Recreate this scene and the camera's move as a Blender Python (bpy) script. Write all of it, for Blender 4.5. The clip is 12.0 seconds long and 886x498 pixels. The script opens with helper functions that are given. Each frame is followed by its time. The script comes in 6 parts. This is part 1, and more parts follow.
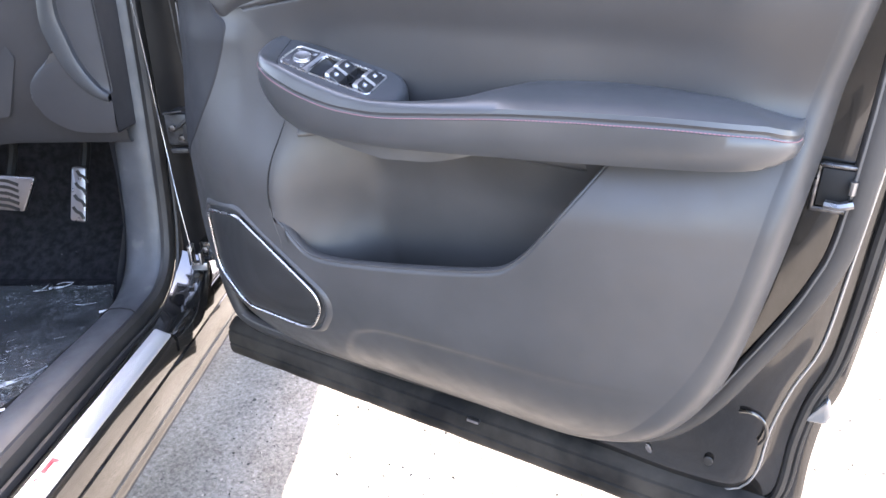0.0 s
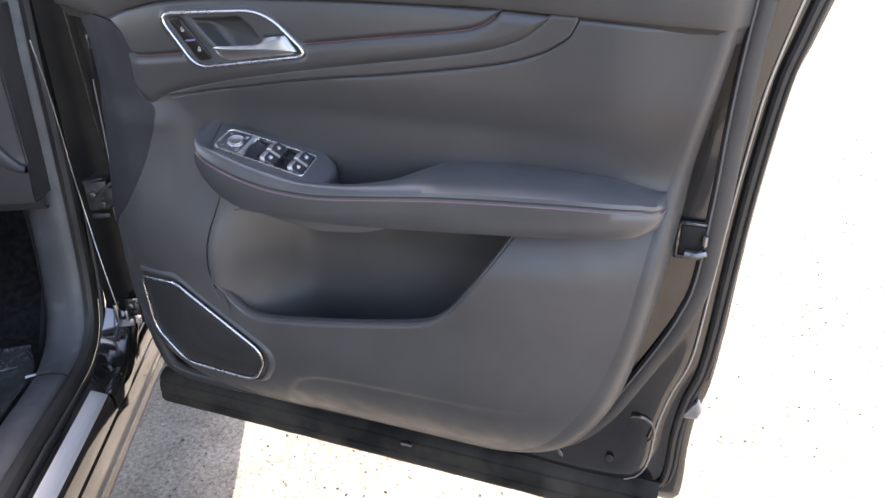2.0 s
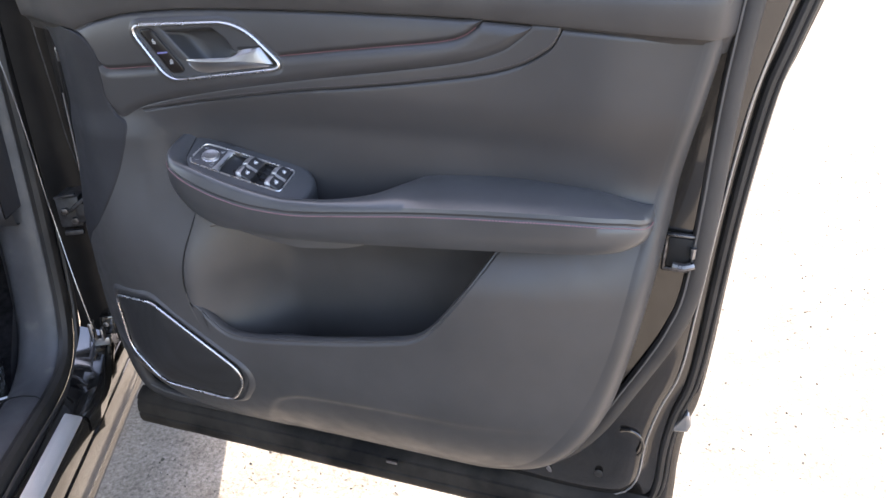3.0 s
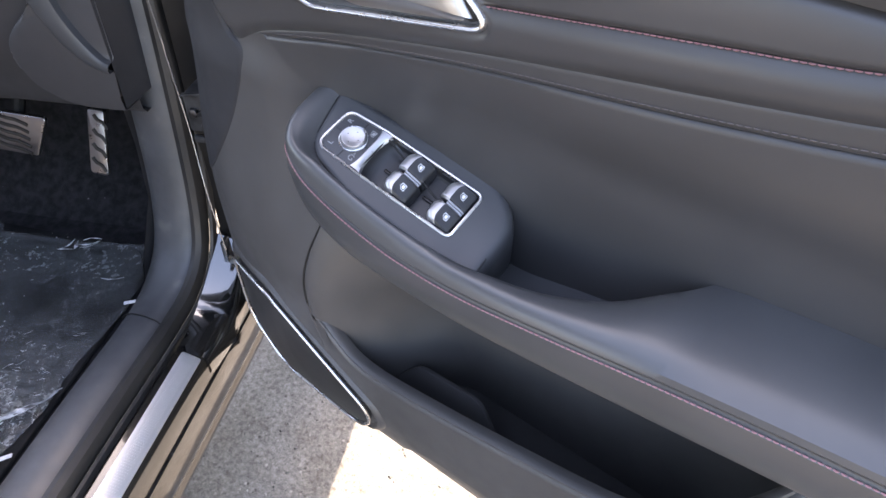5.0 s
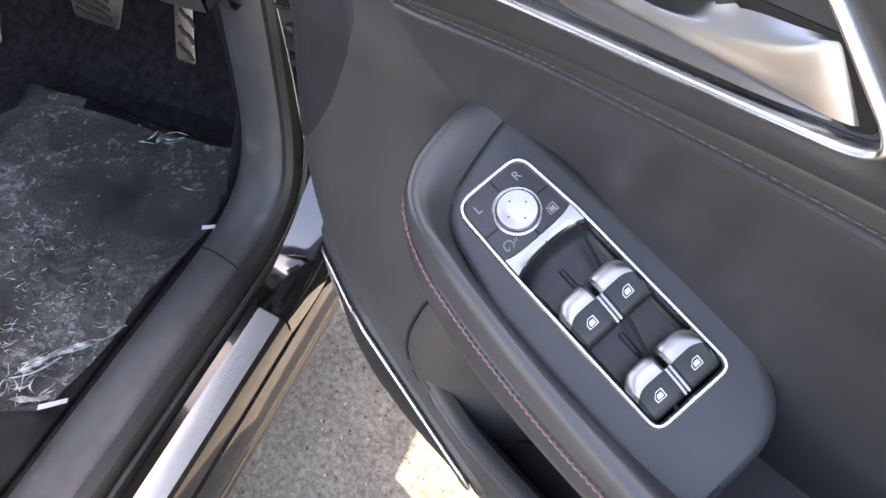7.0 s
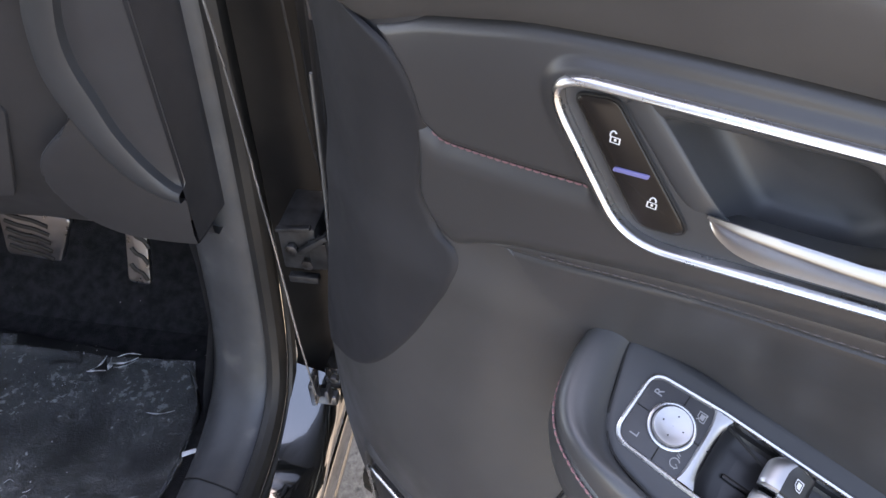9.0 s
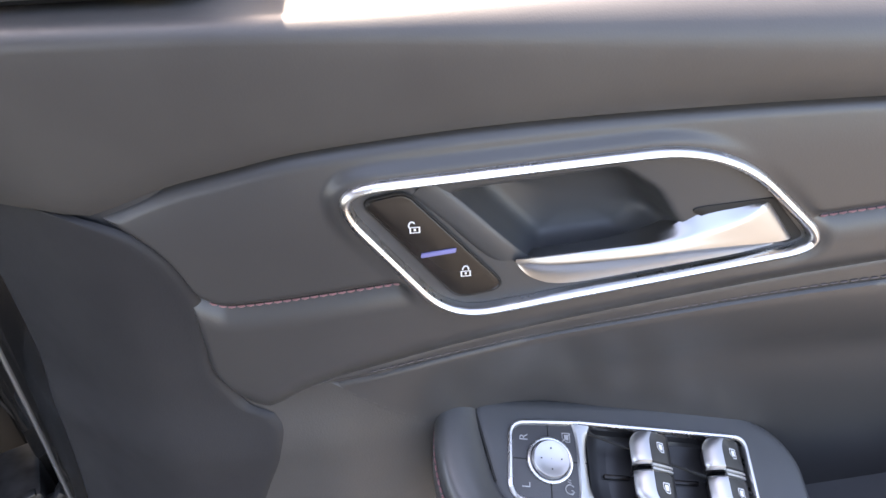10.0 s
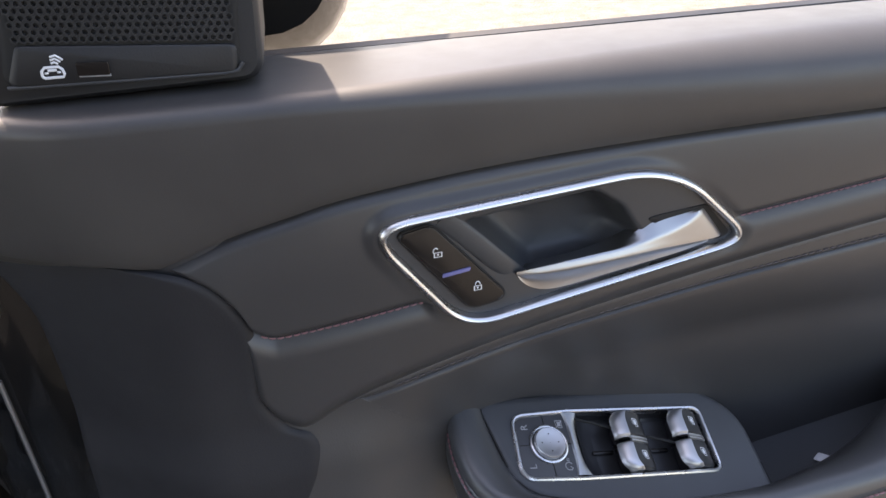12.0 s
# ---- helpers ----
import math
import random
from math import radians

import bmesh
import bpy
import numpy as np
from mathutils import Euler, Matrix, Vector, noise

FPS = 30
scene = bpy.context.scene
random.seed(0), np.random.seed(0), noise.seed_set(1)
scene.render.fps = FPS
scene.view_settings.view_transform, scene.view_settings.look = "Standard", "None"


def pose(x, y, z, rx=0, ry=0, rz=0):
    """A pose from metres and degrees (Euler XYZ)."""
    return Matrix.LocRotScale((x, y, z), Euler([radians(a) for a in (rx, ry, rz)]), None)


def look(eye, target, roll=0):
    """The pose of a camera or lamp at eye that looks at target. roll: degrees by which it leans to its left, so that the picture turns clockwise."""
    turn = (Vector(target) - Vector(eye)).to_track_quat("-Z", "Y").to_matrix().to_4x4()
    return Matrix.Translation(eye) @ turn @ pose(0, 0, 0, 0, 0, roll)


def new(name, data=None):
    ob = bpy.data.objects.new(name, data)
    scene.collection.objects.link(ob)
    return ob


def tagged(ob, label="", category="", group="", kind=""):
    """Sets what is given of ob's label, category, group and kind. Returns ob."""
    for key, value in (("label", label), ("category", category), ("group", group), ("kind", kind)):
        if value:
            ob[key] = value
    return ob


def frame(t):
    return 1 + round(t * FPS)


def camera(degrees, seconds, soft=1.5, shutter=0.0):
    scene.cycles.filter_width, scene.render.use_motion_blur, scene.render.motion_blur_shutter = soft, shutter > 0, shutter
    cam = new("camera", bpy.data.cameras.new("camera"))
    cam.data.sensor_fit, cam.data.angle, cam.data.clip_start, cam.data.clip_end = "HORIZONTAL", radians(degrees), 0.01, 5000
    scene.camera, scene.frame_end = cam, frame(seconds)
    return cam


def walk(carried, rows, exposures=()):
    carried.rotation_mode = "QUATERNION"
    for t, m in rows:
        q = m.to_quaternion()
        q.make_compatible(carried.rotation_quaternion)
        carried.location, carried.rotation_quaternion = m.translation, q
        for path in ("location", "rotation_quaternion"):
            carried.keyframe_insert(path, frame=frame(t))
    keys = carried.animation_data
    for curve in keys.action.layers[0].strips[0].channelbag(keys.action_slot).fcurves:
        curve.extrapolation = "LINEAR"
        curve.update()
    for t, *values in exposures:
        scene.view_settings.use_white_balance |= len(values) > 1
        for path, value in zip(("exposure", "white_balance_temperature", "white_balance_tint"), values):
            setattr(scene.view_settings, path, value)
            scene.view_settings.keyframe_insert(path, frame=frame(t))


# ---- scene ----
cam = camera(65.8, 12.0)
PATH = [
    (0, (0.014, -0.004, 1.135), (-0.885, 1.534, 0.226), -1.4),
    (0.5, (-0.013, -0.022, 1.175), (-0.831, 1.549, 0.244), -1.1),
    (1, (-0.005, -0.084, 1.233), (-0.759, 1.517, 0.301), -0.8),
    (1.5, (0.004, -0.096, 1.273), (-0.669, 1.535, 0.333), -0.7),
    (2, (-0.007, -0.099, 1.284), (-0.6, 1.565, 0.348), -0.7),
    (2.5, (-0.013, -0.092, 1.287), (-0.563, 1.589, 0.354), -0.8),
    (2.7, (-0.012, -0.087, 1.283), (-0.563, 1.599, 0.358), -0.8),
    (4.5, (-0.148, 0.224, 1.323), (-0.853, 1.773, 0.274), -1.0),
    (5, (-0.265, 0.391, 1.297), (-1.153, 1.517, -0.098), -0.7),
    (5.5, (-0.414, 0.506, 1.257), (-1.299, 1.387, -0.306), -1.3),
    (6, (-0.494, 0.556, 1.226), (-1.38, 1.329, -0.392), -1.4),
    (6.5, (-0.498, 0.57, 1.221), (-1.368, 1.288, -0.43), -2.0),
    (6.7, (-0.497, 0.576, 1.224), (-1.361, 1.272, -0.44), -2.3),
    (8.5, (-0.544, 0.563, 1.283), (-1.406, 1.223, -0.397), -3.2),
    (9, (-0.627, 0.51, 1.282), (-1.447, 1.64, -0.15), -0.4),
    (9.5, (-0.672, 0.5, 1.28), (-0.92, 2.039, 0.028), -1.5),
    (10, (-0.698, 0.498, 1.277), (-0.68, 2.104, 0.084), -2.2),
    (10.5, (-0.698, 0.497, 1.281), (-0.517, 2.123, 0.13), -2.1),
    (11, (-0.7, 0.494, 1.279), (-0.432, 2.126, 0.154), -2.2),
    (11.5, (-0.725, 0.473, 1.293), (-0.427, 2.115, 0.191), -2.2),
    (12, (-0.763, 0.443, 1.307), (-0.447, 2.092, 0.219), -2.1),
]
walk(cam, [(t, look(eye, target, roll)) for t, eye, target, roll in PATH],
     [(0, 3.9, 7250, 19), (1, 3.38, 7600, 19), (2.5, 2.9, 7700, 18), (4.5, 3.0, 7500, 20), (5.5, 3.5, 8300, 20), (8.5, 3.05, 8600, 20), (9.0, 3.1, 8400, 20), (9.4, 3.4, 8200, 20), (9.7, 3.45, 8200, 19), (10.5, 3.05, 8200, 19), (11.3, 2.75, 8100, 18), (12, 2.3, 8100, 18)])

# ---- light ----
SUN_AZ = Vector((-0.46, 0.89, 0)).normalized()   # the sun stands ahead of the car
SUN_EL = radians(52)
world = bpy.data.worlds.new("sky")
scene.world = world
world.use_nodes = True
wn = world.node_tree.nodes
sky = wn.new("ShaderNodeTexSky")
sky.sky_type = "NISHITA"
sky.sun_disc = False
sky.sun_elevation = SUN_EL
sky.sun_rotation = math.atan2(SUN_AZ.x, SUN_AZ.y)
sky.dust_density = 2.0
wn["Background"].inputs["Strength"].default_value = 0.15
world.node_tree.links.new(sky.outputs[0], wn["Background"].inputs["Color"])
sun_data = bpy.data.lights.new("sun", "SUN")
sun_data.energy = 3.0
sun_data.angle = radians(0.55)
sun_data.color = (1.0, 0.965, 0.915)
sun = new("sun", sun_data)
sun_dir = SUN_AZ * math.cos(SUN_EL) + Vector((0, 0, math.sin(SUN_EL)))
sun.matrix_world = look(sun_dir * 20, (0, 0, 0))


# ---- materials ----
def material(name, color, rough=0.5, metal=0.0, coat=0.0, spec=0.5):
    m = bpy.data.materials.new(name)
    m.use_nodes = True
    b = m.node_tree.nodes["Principled BSDF"]
    b.inputs["Base Color"].default_value = (*color, 1)
    b.inputs["Roughness"].default_value = rough
    b.inputs["Metallic"].default_value = metal
    b.inputs["Coat Weight"].default_value = coat
    b.inputs["Coat Roughness"].default_value = 0.03
    b.inputs["Specular IOR Level"].default_value = spec
    return m, b


def node(m, kind, **values):
    n = m.node_tree.nodes.new(kind)
    for key, value in values.items():
        n.inputs[key.replace("_", " ")].default_value = value
    return n


def wire(m, a, b):
    m.node_tree.links.new(a, b)


def coords(m):
    return node(m, "ShaderNodeTexCoord").outputs["Object"]


def vary(m, b, dark, light, scale, detail=6.0, low=0.35, high=0.65):
    """Base colour that drifts between two tones."""
    n = node(m, "ShaderNodeTexNoise", Scale=scale, Detail=detail)
    wire(m, coords(m), n.inputs["Vector"])
    r = m.node_tree.nodes.new("ShaderNodeValToRGB")
    r.color_ramp.elements[0].color, r.color_ramp.elements[1].color = (*dark, 1), (*light, 1)
    r.color_ramp.elements[0].position, r.color_ramp.elements[1].position = low, high
    wire(m, n.outputs["Fac"], r.inputs["Fac"])
    wire(m, r.outputs["Color"], b.inputs["Base Color"])
    return r


def rough_vary(m, b, lo, hi, scale):
    n = node(m, "ShaderNodeTexNoise", Scale=scale, Detail=5.0)
    wire(m, coords(m), n.inputs["Vector"])
    r = node(m, "ShaderNodeMapRange", To_Min=lo, To_Max=hi)
    r.inputs["From Min"].default_value, r.inputs["From Max"].default_value = 0.3, 0.7
    wire(m, n.outputs["Fac"], r.inputs["Value"])
    wire(m, r.outputs["Result"], b.inputs["Roughness"])


def relief(m, b, texture, out, strength, distance):
    wire(m, coords(m), texture.inputs["Vector"])
    bump = node(m, "ShaderNodeBump", Strength=strength, Distance=distance)
    wire(m, texture.outputs[out], bump.inputs["Height"])
    wire(m, bump.outputs["Normal"], b.inputs["Normal"])
    return bump


def leather(name, dark, light, rough, grain=0.06):
    m, b = material(name, dark, rough)
    vary(m, b, dark, light, 14)
    rough_vary(m, b, rough - 0.02, rough + 0.03, 60)
    relief(m, b, node(m, "ShaderNodeTexVoronoi", Scale=1100.0), "Distance", grain, 0.0004)
    return m


def grained(name, dark, light, rough, scale=900.0, strength=0.14):
    m, b = material(name, dark, rough)
    vary(m, b, dark, light, 9)
    rough_vary(m, b, rough - 0.06, rough + 0.08, 30)
    relief(m, b, node(m, "ShaderNodeTexNoise", Scale=scale, Detail=3.0), "Fac", strength, 0.0008)
    return m


LEATHER = leather("black_leatherette", (0.0395, 0.0385, 0.0395), (0.0435, 0.0425, 0.0435), 0.38)
LEATHER.node_tree.nodes["Principled BSDF"].inputs["Specular IOR Level"].default_value = 0.62
PAD = leather("soft_black_leatherette", (0.047, 0.048, 0.050), (0.056, 0.057, 0.059), 0.35, 0.025)
PAD.node_tree.nodes["Principled BSDF"].inputs["Specular IOR Level"].default_value = 0.75
CARD = grained("grained_black_plastic", (0.052, 0.050, 0.049), (0.063, 0.060, 0.059), 0.43)
CARD_DARK = grained("dark_grained_plastic", (0.031, 0.031, 0.035), (0.038, 0.038, 0.042), 0.50)
CARD_DARK.node_tree.nodes["Principled BSDF"].inputs["Specular IOR Level"].default_value = 0.7
SOFT = grained("satin_black_plastic", (0.042, 0.044, 0.047), (0.052, 0.054, 0.058), 0.42, 1400.0, 0.06)
TRIM_GREY, b_ = material("grey_black_sill_plastic", (0.05, 0.05, 0.053), 0.5, spec=0.7)
tone = vary(TRIM_GREY, b_, (0.044, 0.046, 0.050), (0.066, 0.069, 0.074), 18, 9.0, 0.3, 0.62)
scuffed = tone.color_ramp.elements.new(0.70)
scuffed.color = (0.105, 0.105, 0.105, 1)
rough_vary(TRIM_GREY, b_, 0.40, 0.60, 40)
relief(TRIM_GREY, b_, node(TRIM_GREY, "ShaderNodeTexNoise", Scale=700.0, Detail=3.0), "Fac", 0.15, 0.0008)
FORWARD = grained("matt_forward_plastic", (0.020, 0.020, 0.0225), (0.027, 0.027, 0.0295), 0.6)
FORWARD.node_tree.nodes["Principled BSDF"].inputs["Specular IOR Level"].default_value = 0.3
CORNER = grained("corner_trim_plastic", (0.011, 0.011, 0.012), (0.016, 0.016, 0.017), 0.5)
LINER = grained("pocket_plastic", (0.034, 0.033, 0.034), (0.042, 0.041, 0.042), 0.6)
DASH = grained("dashboard_plastic", (0.034, 0.033, 0.035), (0.044, 0.043, 0.045), 0.5)
CHROME, b_ = material("satin_chrome", (0.66, 0.655, 0.655), 0.25, 1.0)
rough_vary(CHROME, b_, 0.23, 0.33, 60)
LEVER, b_ = material("satin_silver_lever", (0.40, 0.398, 0.40), 0.36, 1.0)
rough_vary(LEVER, b_, 0.31, 0.38, 40)
# lip paler than the seal, a faint highlight kept in its colour
PALE_LIP, b_ = material("pale_rubber_lip", (0.11, 0.103, 0.096), 0.45)
SEAL = grained("taupe_rubber", (0.034, 0.031, 0.029), (0.052, 0.047, 0.043), 0.6, 160.0, 0.15)
SILVER, b_ = material("brushed_silver", (0.50, 0.50, 0.51), 0.36, 1.0)
rough_vary(SILVER, b_, 0.33, 0.44, 80)
SCUFF_METAL, b_ = material("satin_aluminium", (0.62, 0.625, 0.64), 0.40, 0.65)
rough_vary(SCUFF_METAL, b_, 0.36, 0.5, 120)
PAINT, b_ = material("glossy_black_paint", (0.010, 0.009, 0.009), 0.14, 0.0, 1.0)
vary(PAINT, b_, (0.008, 0.008, 0.008), (0.022, 0.019, 0.016), 11)
RUBBER = grained("black_rubber", (0.014, 0.014, 0.014), (0.030, 0.028, 0.026), 0.5, 160.0, 0.2)
DUSTY = grained("dusty_rubber", (0.010, 0.0095, 0.009), (0.052, 0.045, 0.037), 0.75, 130.0, 0.5)
DUSTY.node_tree.nodes["Principled BSDF"].inputs["Specular IOR Level"].default_value = 0.15
GLOSS_BLACK, b_ = material("gloss_black_plastic", (0.014, 0.0115, 0.0105), 0.26, spec=0.35)
SILL_GLOSS, b_ = material("polished_black_paint", (0.009, 0.009, 0.009), 0.08, 0.0, 1.0)
b_.inputs["Specular IOR Level"].default_value = 1.0
b_.inputs["Coat IOR"].default_value = 1.9
rough_vary(SILL_GLOSS, b_, 0.06, 0.12, 20)
# pale edge metal: highlights along black painted edges put into the colour
EDGE_PAINT, b_ = material("highlight_edge_paint", (0.36, 0.36, 0.36), 0.26, 0.7)
GLOSS_SATIN, b_ = material("satin_switch_plastic", (0.024, 0.024, 0.026), 0.34)
VOID, b_ = material("unlit_black_plastic", (0.006, 0.006, 0.006), 0.7)
WHITE, b_ = material("white_print", (0.72, 0.73, 0.75), 0.5)
GREY_PRINT, b_ = material("grey_print", (0.30, 0.30, 0.31), 0.5)
RED, b_ = material("red_enamel", (0.45, 0.02, 0.04), 0.35)
BLUE, b_ = material("lavender_lens", (0.17, 0.17, 0.38), 0.4)
THREAD, b_ = material("burgundy_thread", (0.27, 0.135, 0.145), 0.75)
THREAD_DARK, b_ = material("charcoal_thread", (0.105, 0.090, 0.090), 0.75)
STEEL, b_ = material("zinc_steel", (0.30, 0.30, 0.31), 0.36, 1.0)
rough_vary(STEEL, b_, 0.25, 0.5, 50)
DULL, b_ = material("dull_zinc", (0.13, 0.13, 0.135), 0.34, 0.9)
vary(DULL, b_, (0.04, 0.037, 0.034), (0.20, 0.20, 0.21), 70)
rough_vary(DULL, b_, 0.22, 0.5, 90)

CARPET, b_ = material("black_carpet", (0.014, 0.014, 0.015), 0.95, spec=0.1)
vary(CARPET, b_, (0.017, 0.017, 0.018), (0.034, 0.034, 0.037), 60)
relief(CARPET, b_, node(CARPET, "ShaderNodeTexNoise", Scale=500.0, Detail=2.0), "Fac", 0.8, 0.003)

MAT, b_ = material("dusty_mat", (0.02, 0.02, 0.02), 0.95, spec=0.1)
vary(MAT, b_, (0.012, 0.0125, 0.013), (0.040, 0.041, 0.041), 11, 8.0, 0.40, 0.72)
relief(MAT, b_, node(MAT, "ShaderNodeTexNoise", Scale=420.0, Detail=2.0), "Fac", 0.6, 0.002)
# near-black without gloss: shade of the door gap put into the colour
GAP_SHADE, b_ = material("gap_shade_black", (0.0045, 0.0045, 0.0045), 0.8, spec=0.06)
relief(GAP_SHADE, b_, node(GAP_SHADE, "ShaderNodeTexNoise", Scale=60.0, Detail=3.0), "Fac", 0.2, 0.002)
ZINC, b_ = material("dark_zinc", (0.035, 0.036, 0.038), 0.45, 0.3)
vary(ZINC, b_, (0.016, 0.016, 0.017), (0.05, 0.051, 0.053), 60)
CLIP, b_ = material("pale_clip_plastic", (0.22, 0.22, 0.22), 0.5)
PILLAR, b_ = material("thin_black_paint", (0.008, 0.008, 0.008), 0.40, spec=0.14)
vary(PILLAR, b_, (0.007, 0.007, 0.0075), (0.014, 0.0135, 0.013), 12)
relief(PILLAR, b_, node(PILLAR, "ShaderNodeTexNoise", Scale=40.0, Detail=3.0), "Fac", 0.1, 0.002)

# speaker cloth: rows of tiny dimples
GRILLE, b_ = material("perforated_speaker_plastic", (0.02, 0.02, 0.02), 0.5)
dots = node(GRILLE, "ShaderNodeTexVoronoi", Scale=240.0, Randomness=0.0)
wire(GRILLE, coords(GRILLE), dots.inputs["Vector"])
ramp = GRILLE.node_tree.nodes.new("ShaderNodeValToRGB")
ramp.color_ramp.elements[0].color, ramp.color_ramp.elements[1].color = (0.005, 0.005, 0.005, 1), (0.024, 0.0235, 0.0235, 1)
ramp.color_ramp.elements[0].position, ramp.color_ramp.elements[1].position = 0.26, 0.36
wire(GRILLE, dots.outputs["Distance"], ramp.inputs["Fac"])
wire(GRILLE, ramp.outputs["Color"], b_.inputs["Base Color"])

# concrete: pale slab of sand and mixed stone, stained, with fine relief
CONCRETE, b_ = material("pale_concrete", (0.34, 0.31, 0.265), 0.9, spec=0.2)
co = coords(CONCRETE)


def ramped(tex, out, stops):
    """A texture's value as a colour ramp."""
    wire(CONCRETE, co, tex.inputs["Vector"])
    r = CONCRETE.node_tree.nodes.new("ShaderNodeValToRGB")
    r.color_ramp.elements[0].position, r.color_ramp.elements[0].color = stops[0][0], (*stops[0][1], 1)
    r.color_ramp.elements[1].position, r.color_ramp.elements[1].color = stops[1][0], (*stops[1][1], 1)
    wire(CONCRETE, tex.outputs[out], r.inputs["Fac"])
    return r.outputs["Color"]


def mixed(fac, a, b, kind="MIX"):
    m = CONCRETE.node_tree.nodes.new("ShaderNodeMix")
    m.data_type, m.blend_type = "RGBA", kind
    if isinstance(fac, float):
        m.inputs[0].default_value = fac
    else:
        wire(CONCRETE, fac, m.inputs[0])
    wire(CONCRETE, a, m.inputs[6])
    wire(CONCRETE, b, m.inputs[7])
    return m.outputs[2]


sand_tex = node(CONCRETE, "ShaderNodeTexNoise", Scale=85.0, Detail=9.0, Roughness=0.80)
sand = ramped(sand_tex, "Fac", ((0.34, (0.082, 0.077, 0.068)), (0.66, (0.335, 0.322, 0.302))))
stain = ramped(node(CONCRETE, "ShaderNodeTexNoise", Scale=7.0, Detail=7.0, Roughness=0.68), "Fac", ((0.30, (0.62, 0.59, 0.54)), (0.68, (1.0, 0.99, 0.97))))
stone_tex = node(CONCRETE, "ShaderNodeTexVoronoi", Scale=95.0)
stone = ramped(stone_tex, "Color", ((0.2, (0.06, 0.056, 0.051)), (0.8, (0.42, 0.40, 0.365))))
stone_mask = ramped(node(CONCRETE, "ShaderNodeTexVoronoi", Scale=95.0), "Distance", ((0.22, (0.85, 0.85, 0.85)), (0.40, (0.0, 0.0, 0.0))))
patch_mask = ramped(node(CONCRETE, "ShaderNodeTexNoise", Scale=38.0, Detail=3.0), "Fac", ((0.50, (0.0, 0.0, 0.0)), (0.62, (1.0, 1.0, 1.0))))
both = CONCRETE.node_tree.nodes.new("ShaderNodeMath")
both.operation = "MULTIPLY"
wire(CONCRETE, stone_mask, both.inputs[0])
wire(CONCRETE, patch_mask, both.inputs[1])
surface = mixed(both.outputs[0], sand, stone)
wire(CONCRETE, mixed(1.0, surface, stain, "MULTIPLY"), b_.inputs["Base Color"])
bump = node(CONCRETE, "ShaderNodeBump", Strength=0.9, Distance=0.004)
wire(CONCRETE, sand_tex.outputs["Fac"], bump.inputs["Height"])
wire(CONCRETE, bump.outputs["Normal"], b_.inputs["Normal"])
PEBBLE, b_ = material("grit_stone", (0.2, 0.18, 0.15), 0.9)
geo = node(PEBBLE, "ShaderNodeNewGeometry")
ramp = PEBBLE.node_tree.nodes.new("ShaderNodeValToRGB")
ramp.color_ramp.elements[0].color, ramp.color_ramp.elements[1].color = (0.030, 0.027, 0.024, 1), (0.26, 0.245, 0.215, 1)
wire(PEBBLE, geo.outputs["Random Per Island"], ramp.inputs["Fac"])
wire(PEBBLE, ramp.outputs["Color"], b_.inputs["Base Color"])

# thin clear film: dusty and see-through, with scratches, specks and fine creases
FILM, b_ = material("clear_film", (0.10, 0.105, 0.10), 0.20)
film_co = coords(FILM)


def film_mask(tex, out, low, high):
    wire(FILM, film_co, tex.inputs["Vector"])
    r = node(FILM, "ShaderNodeMapRange")
    r.inputs["From Min"].default_value, r.inputs["From Max"].default_value = low, high
    wire(FILM, tex.outputs[out], r.inputs["Value"])
    return r.outputs["Result"]


def film_math(kind, a, b):
    n = FILM.node_tree.nodes.new("ShaderNodeMath")
    n.operation, n.use_clamp = kind, True
    for value, socket in ((a, n.inputs[0]), (b, n.inputs[1])):
        if isinstance(value, float):
            socket.default_value = value
        else:
            wire(FILM, value, socket)
    return n.outputs[0]


dust = film_mask(node(FILM, "ShaderNodeTexNoise", Scale=7.0, Detail=9.0, Roughness=0.72), "Fac", 0.40, 0.70)
mottle = film_mask(node(FILM, "ShaderNodeTexNoise", Scale=80.0, Detail=5.0, Roughness=0.6, Distortion=0.3), "Fac", 0.38, 0.76)
speck = film_mask(node(FILM, "ShaderNodeTexNoise", Scale=170.0, Detail=3.0, Roughness=0.6), "Fac", 0.58, 0.80)
# fine curling creases coloured pale for glints, denser towards the sheet's near edge
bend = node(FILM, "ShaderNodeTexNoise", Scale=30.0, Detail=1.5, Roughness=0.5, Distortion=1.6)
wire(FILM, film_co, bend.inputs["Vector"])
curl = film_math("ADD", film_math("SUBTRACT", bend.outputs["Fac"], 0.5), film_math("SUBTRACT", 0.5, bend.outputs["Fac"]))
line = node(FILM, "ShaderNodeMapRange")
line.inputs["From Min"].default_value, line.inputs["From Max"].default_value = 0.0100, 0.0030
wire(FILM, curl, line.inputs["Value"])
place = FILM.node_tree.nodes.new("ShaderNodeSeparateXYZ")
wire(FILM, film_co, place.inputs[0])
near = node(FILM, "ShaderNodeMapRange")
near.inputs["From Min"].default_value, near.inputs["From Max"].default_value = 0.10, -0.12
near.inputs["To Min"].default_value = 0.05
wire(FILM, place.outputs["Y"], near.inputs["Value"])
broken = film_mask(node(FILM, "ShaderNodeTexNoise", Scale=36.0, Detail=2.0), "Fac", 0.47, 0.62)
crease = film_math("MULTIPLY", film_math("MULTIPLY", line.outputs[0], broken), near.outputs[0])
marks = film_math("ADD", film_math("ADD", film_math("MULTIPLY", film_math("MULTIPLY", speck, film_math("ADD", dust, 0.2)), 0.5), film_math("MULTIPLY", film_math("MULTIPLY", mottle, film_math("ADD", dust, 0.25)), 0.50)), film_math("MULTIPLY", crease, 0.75))
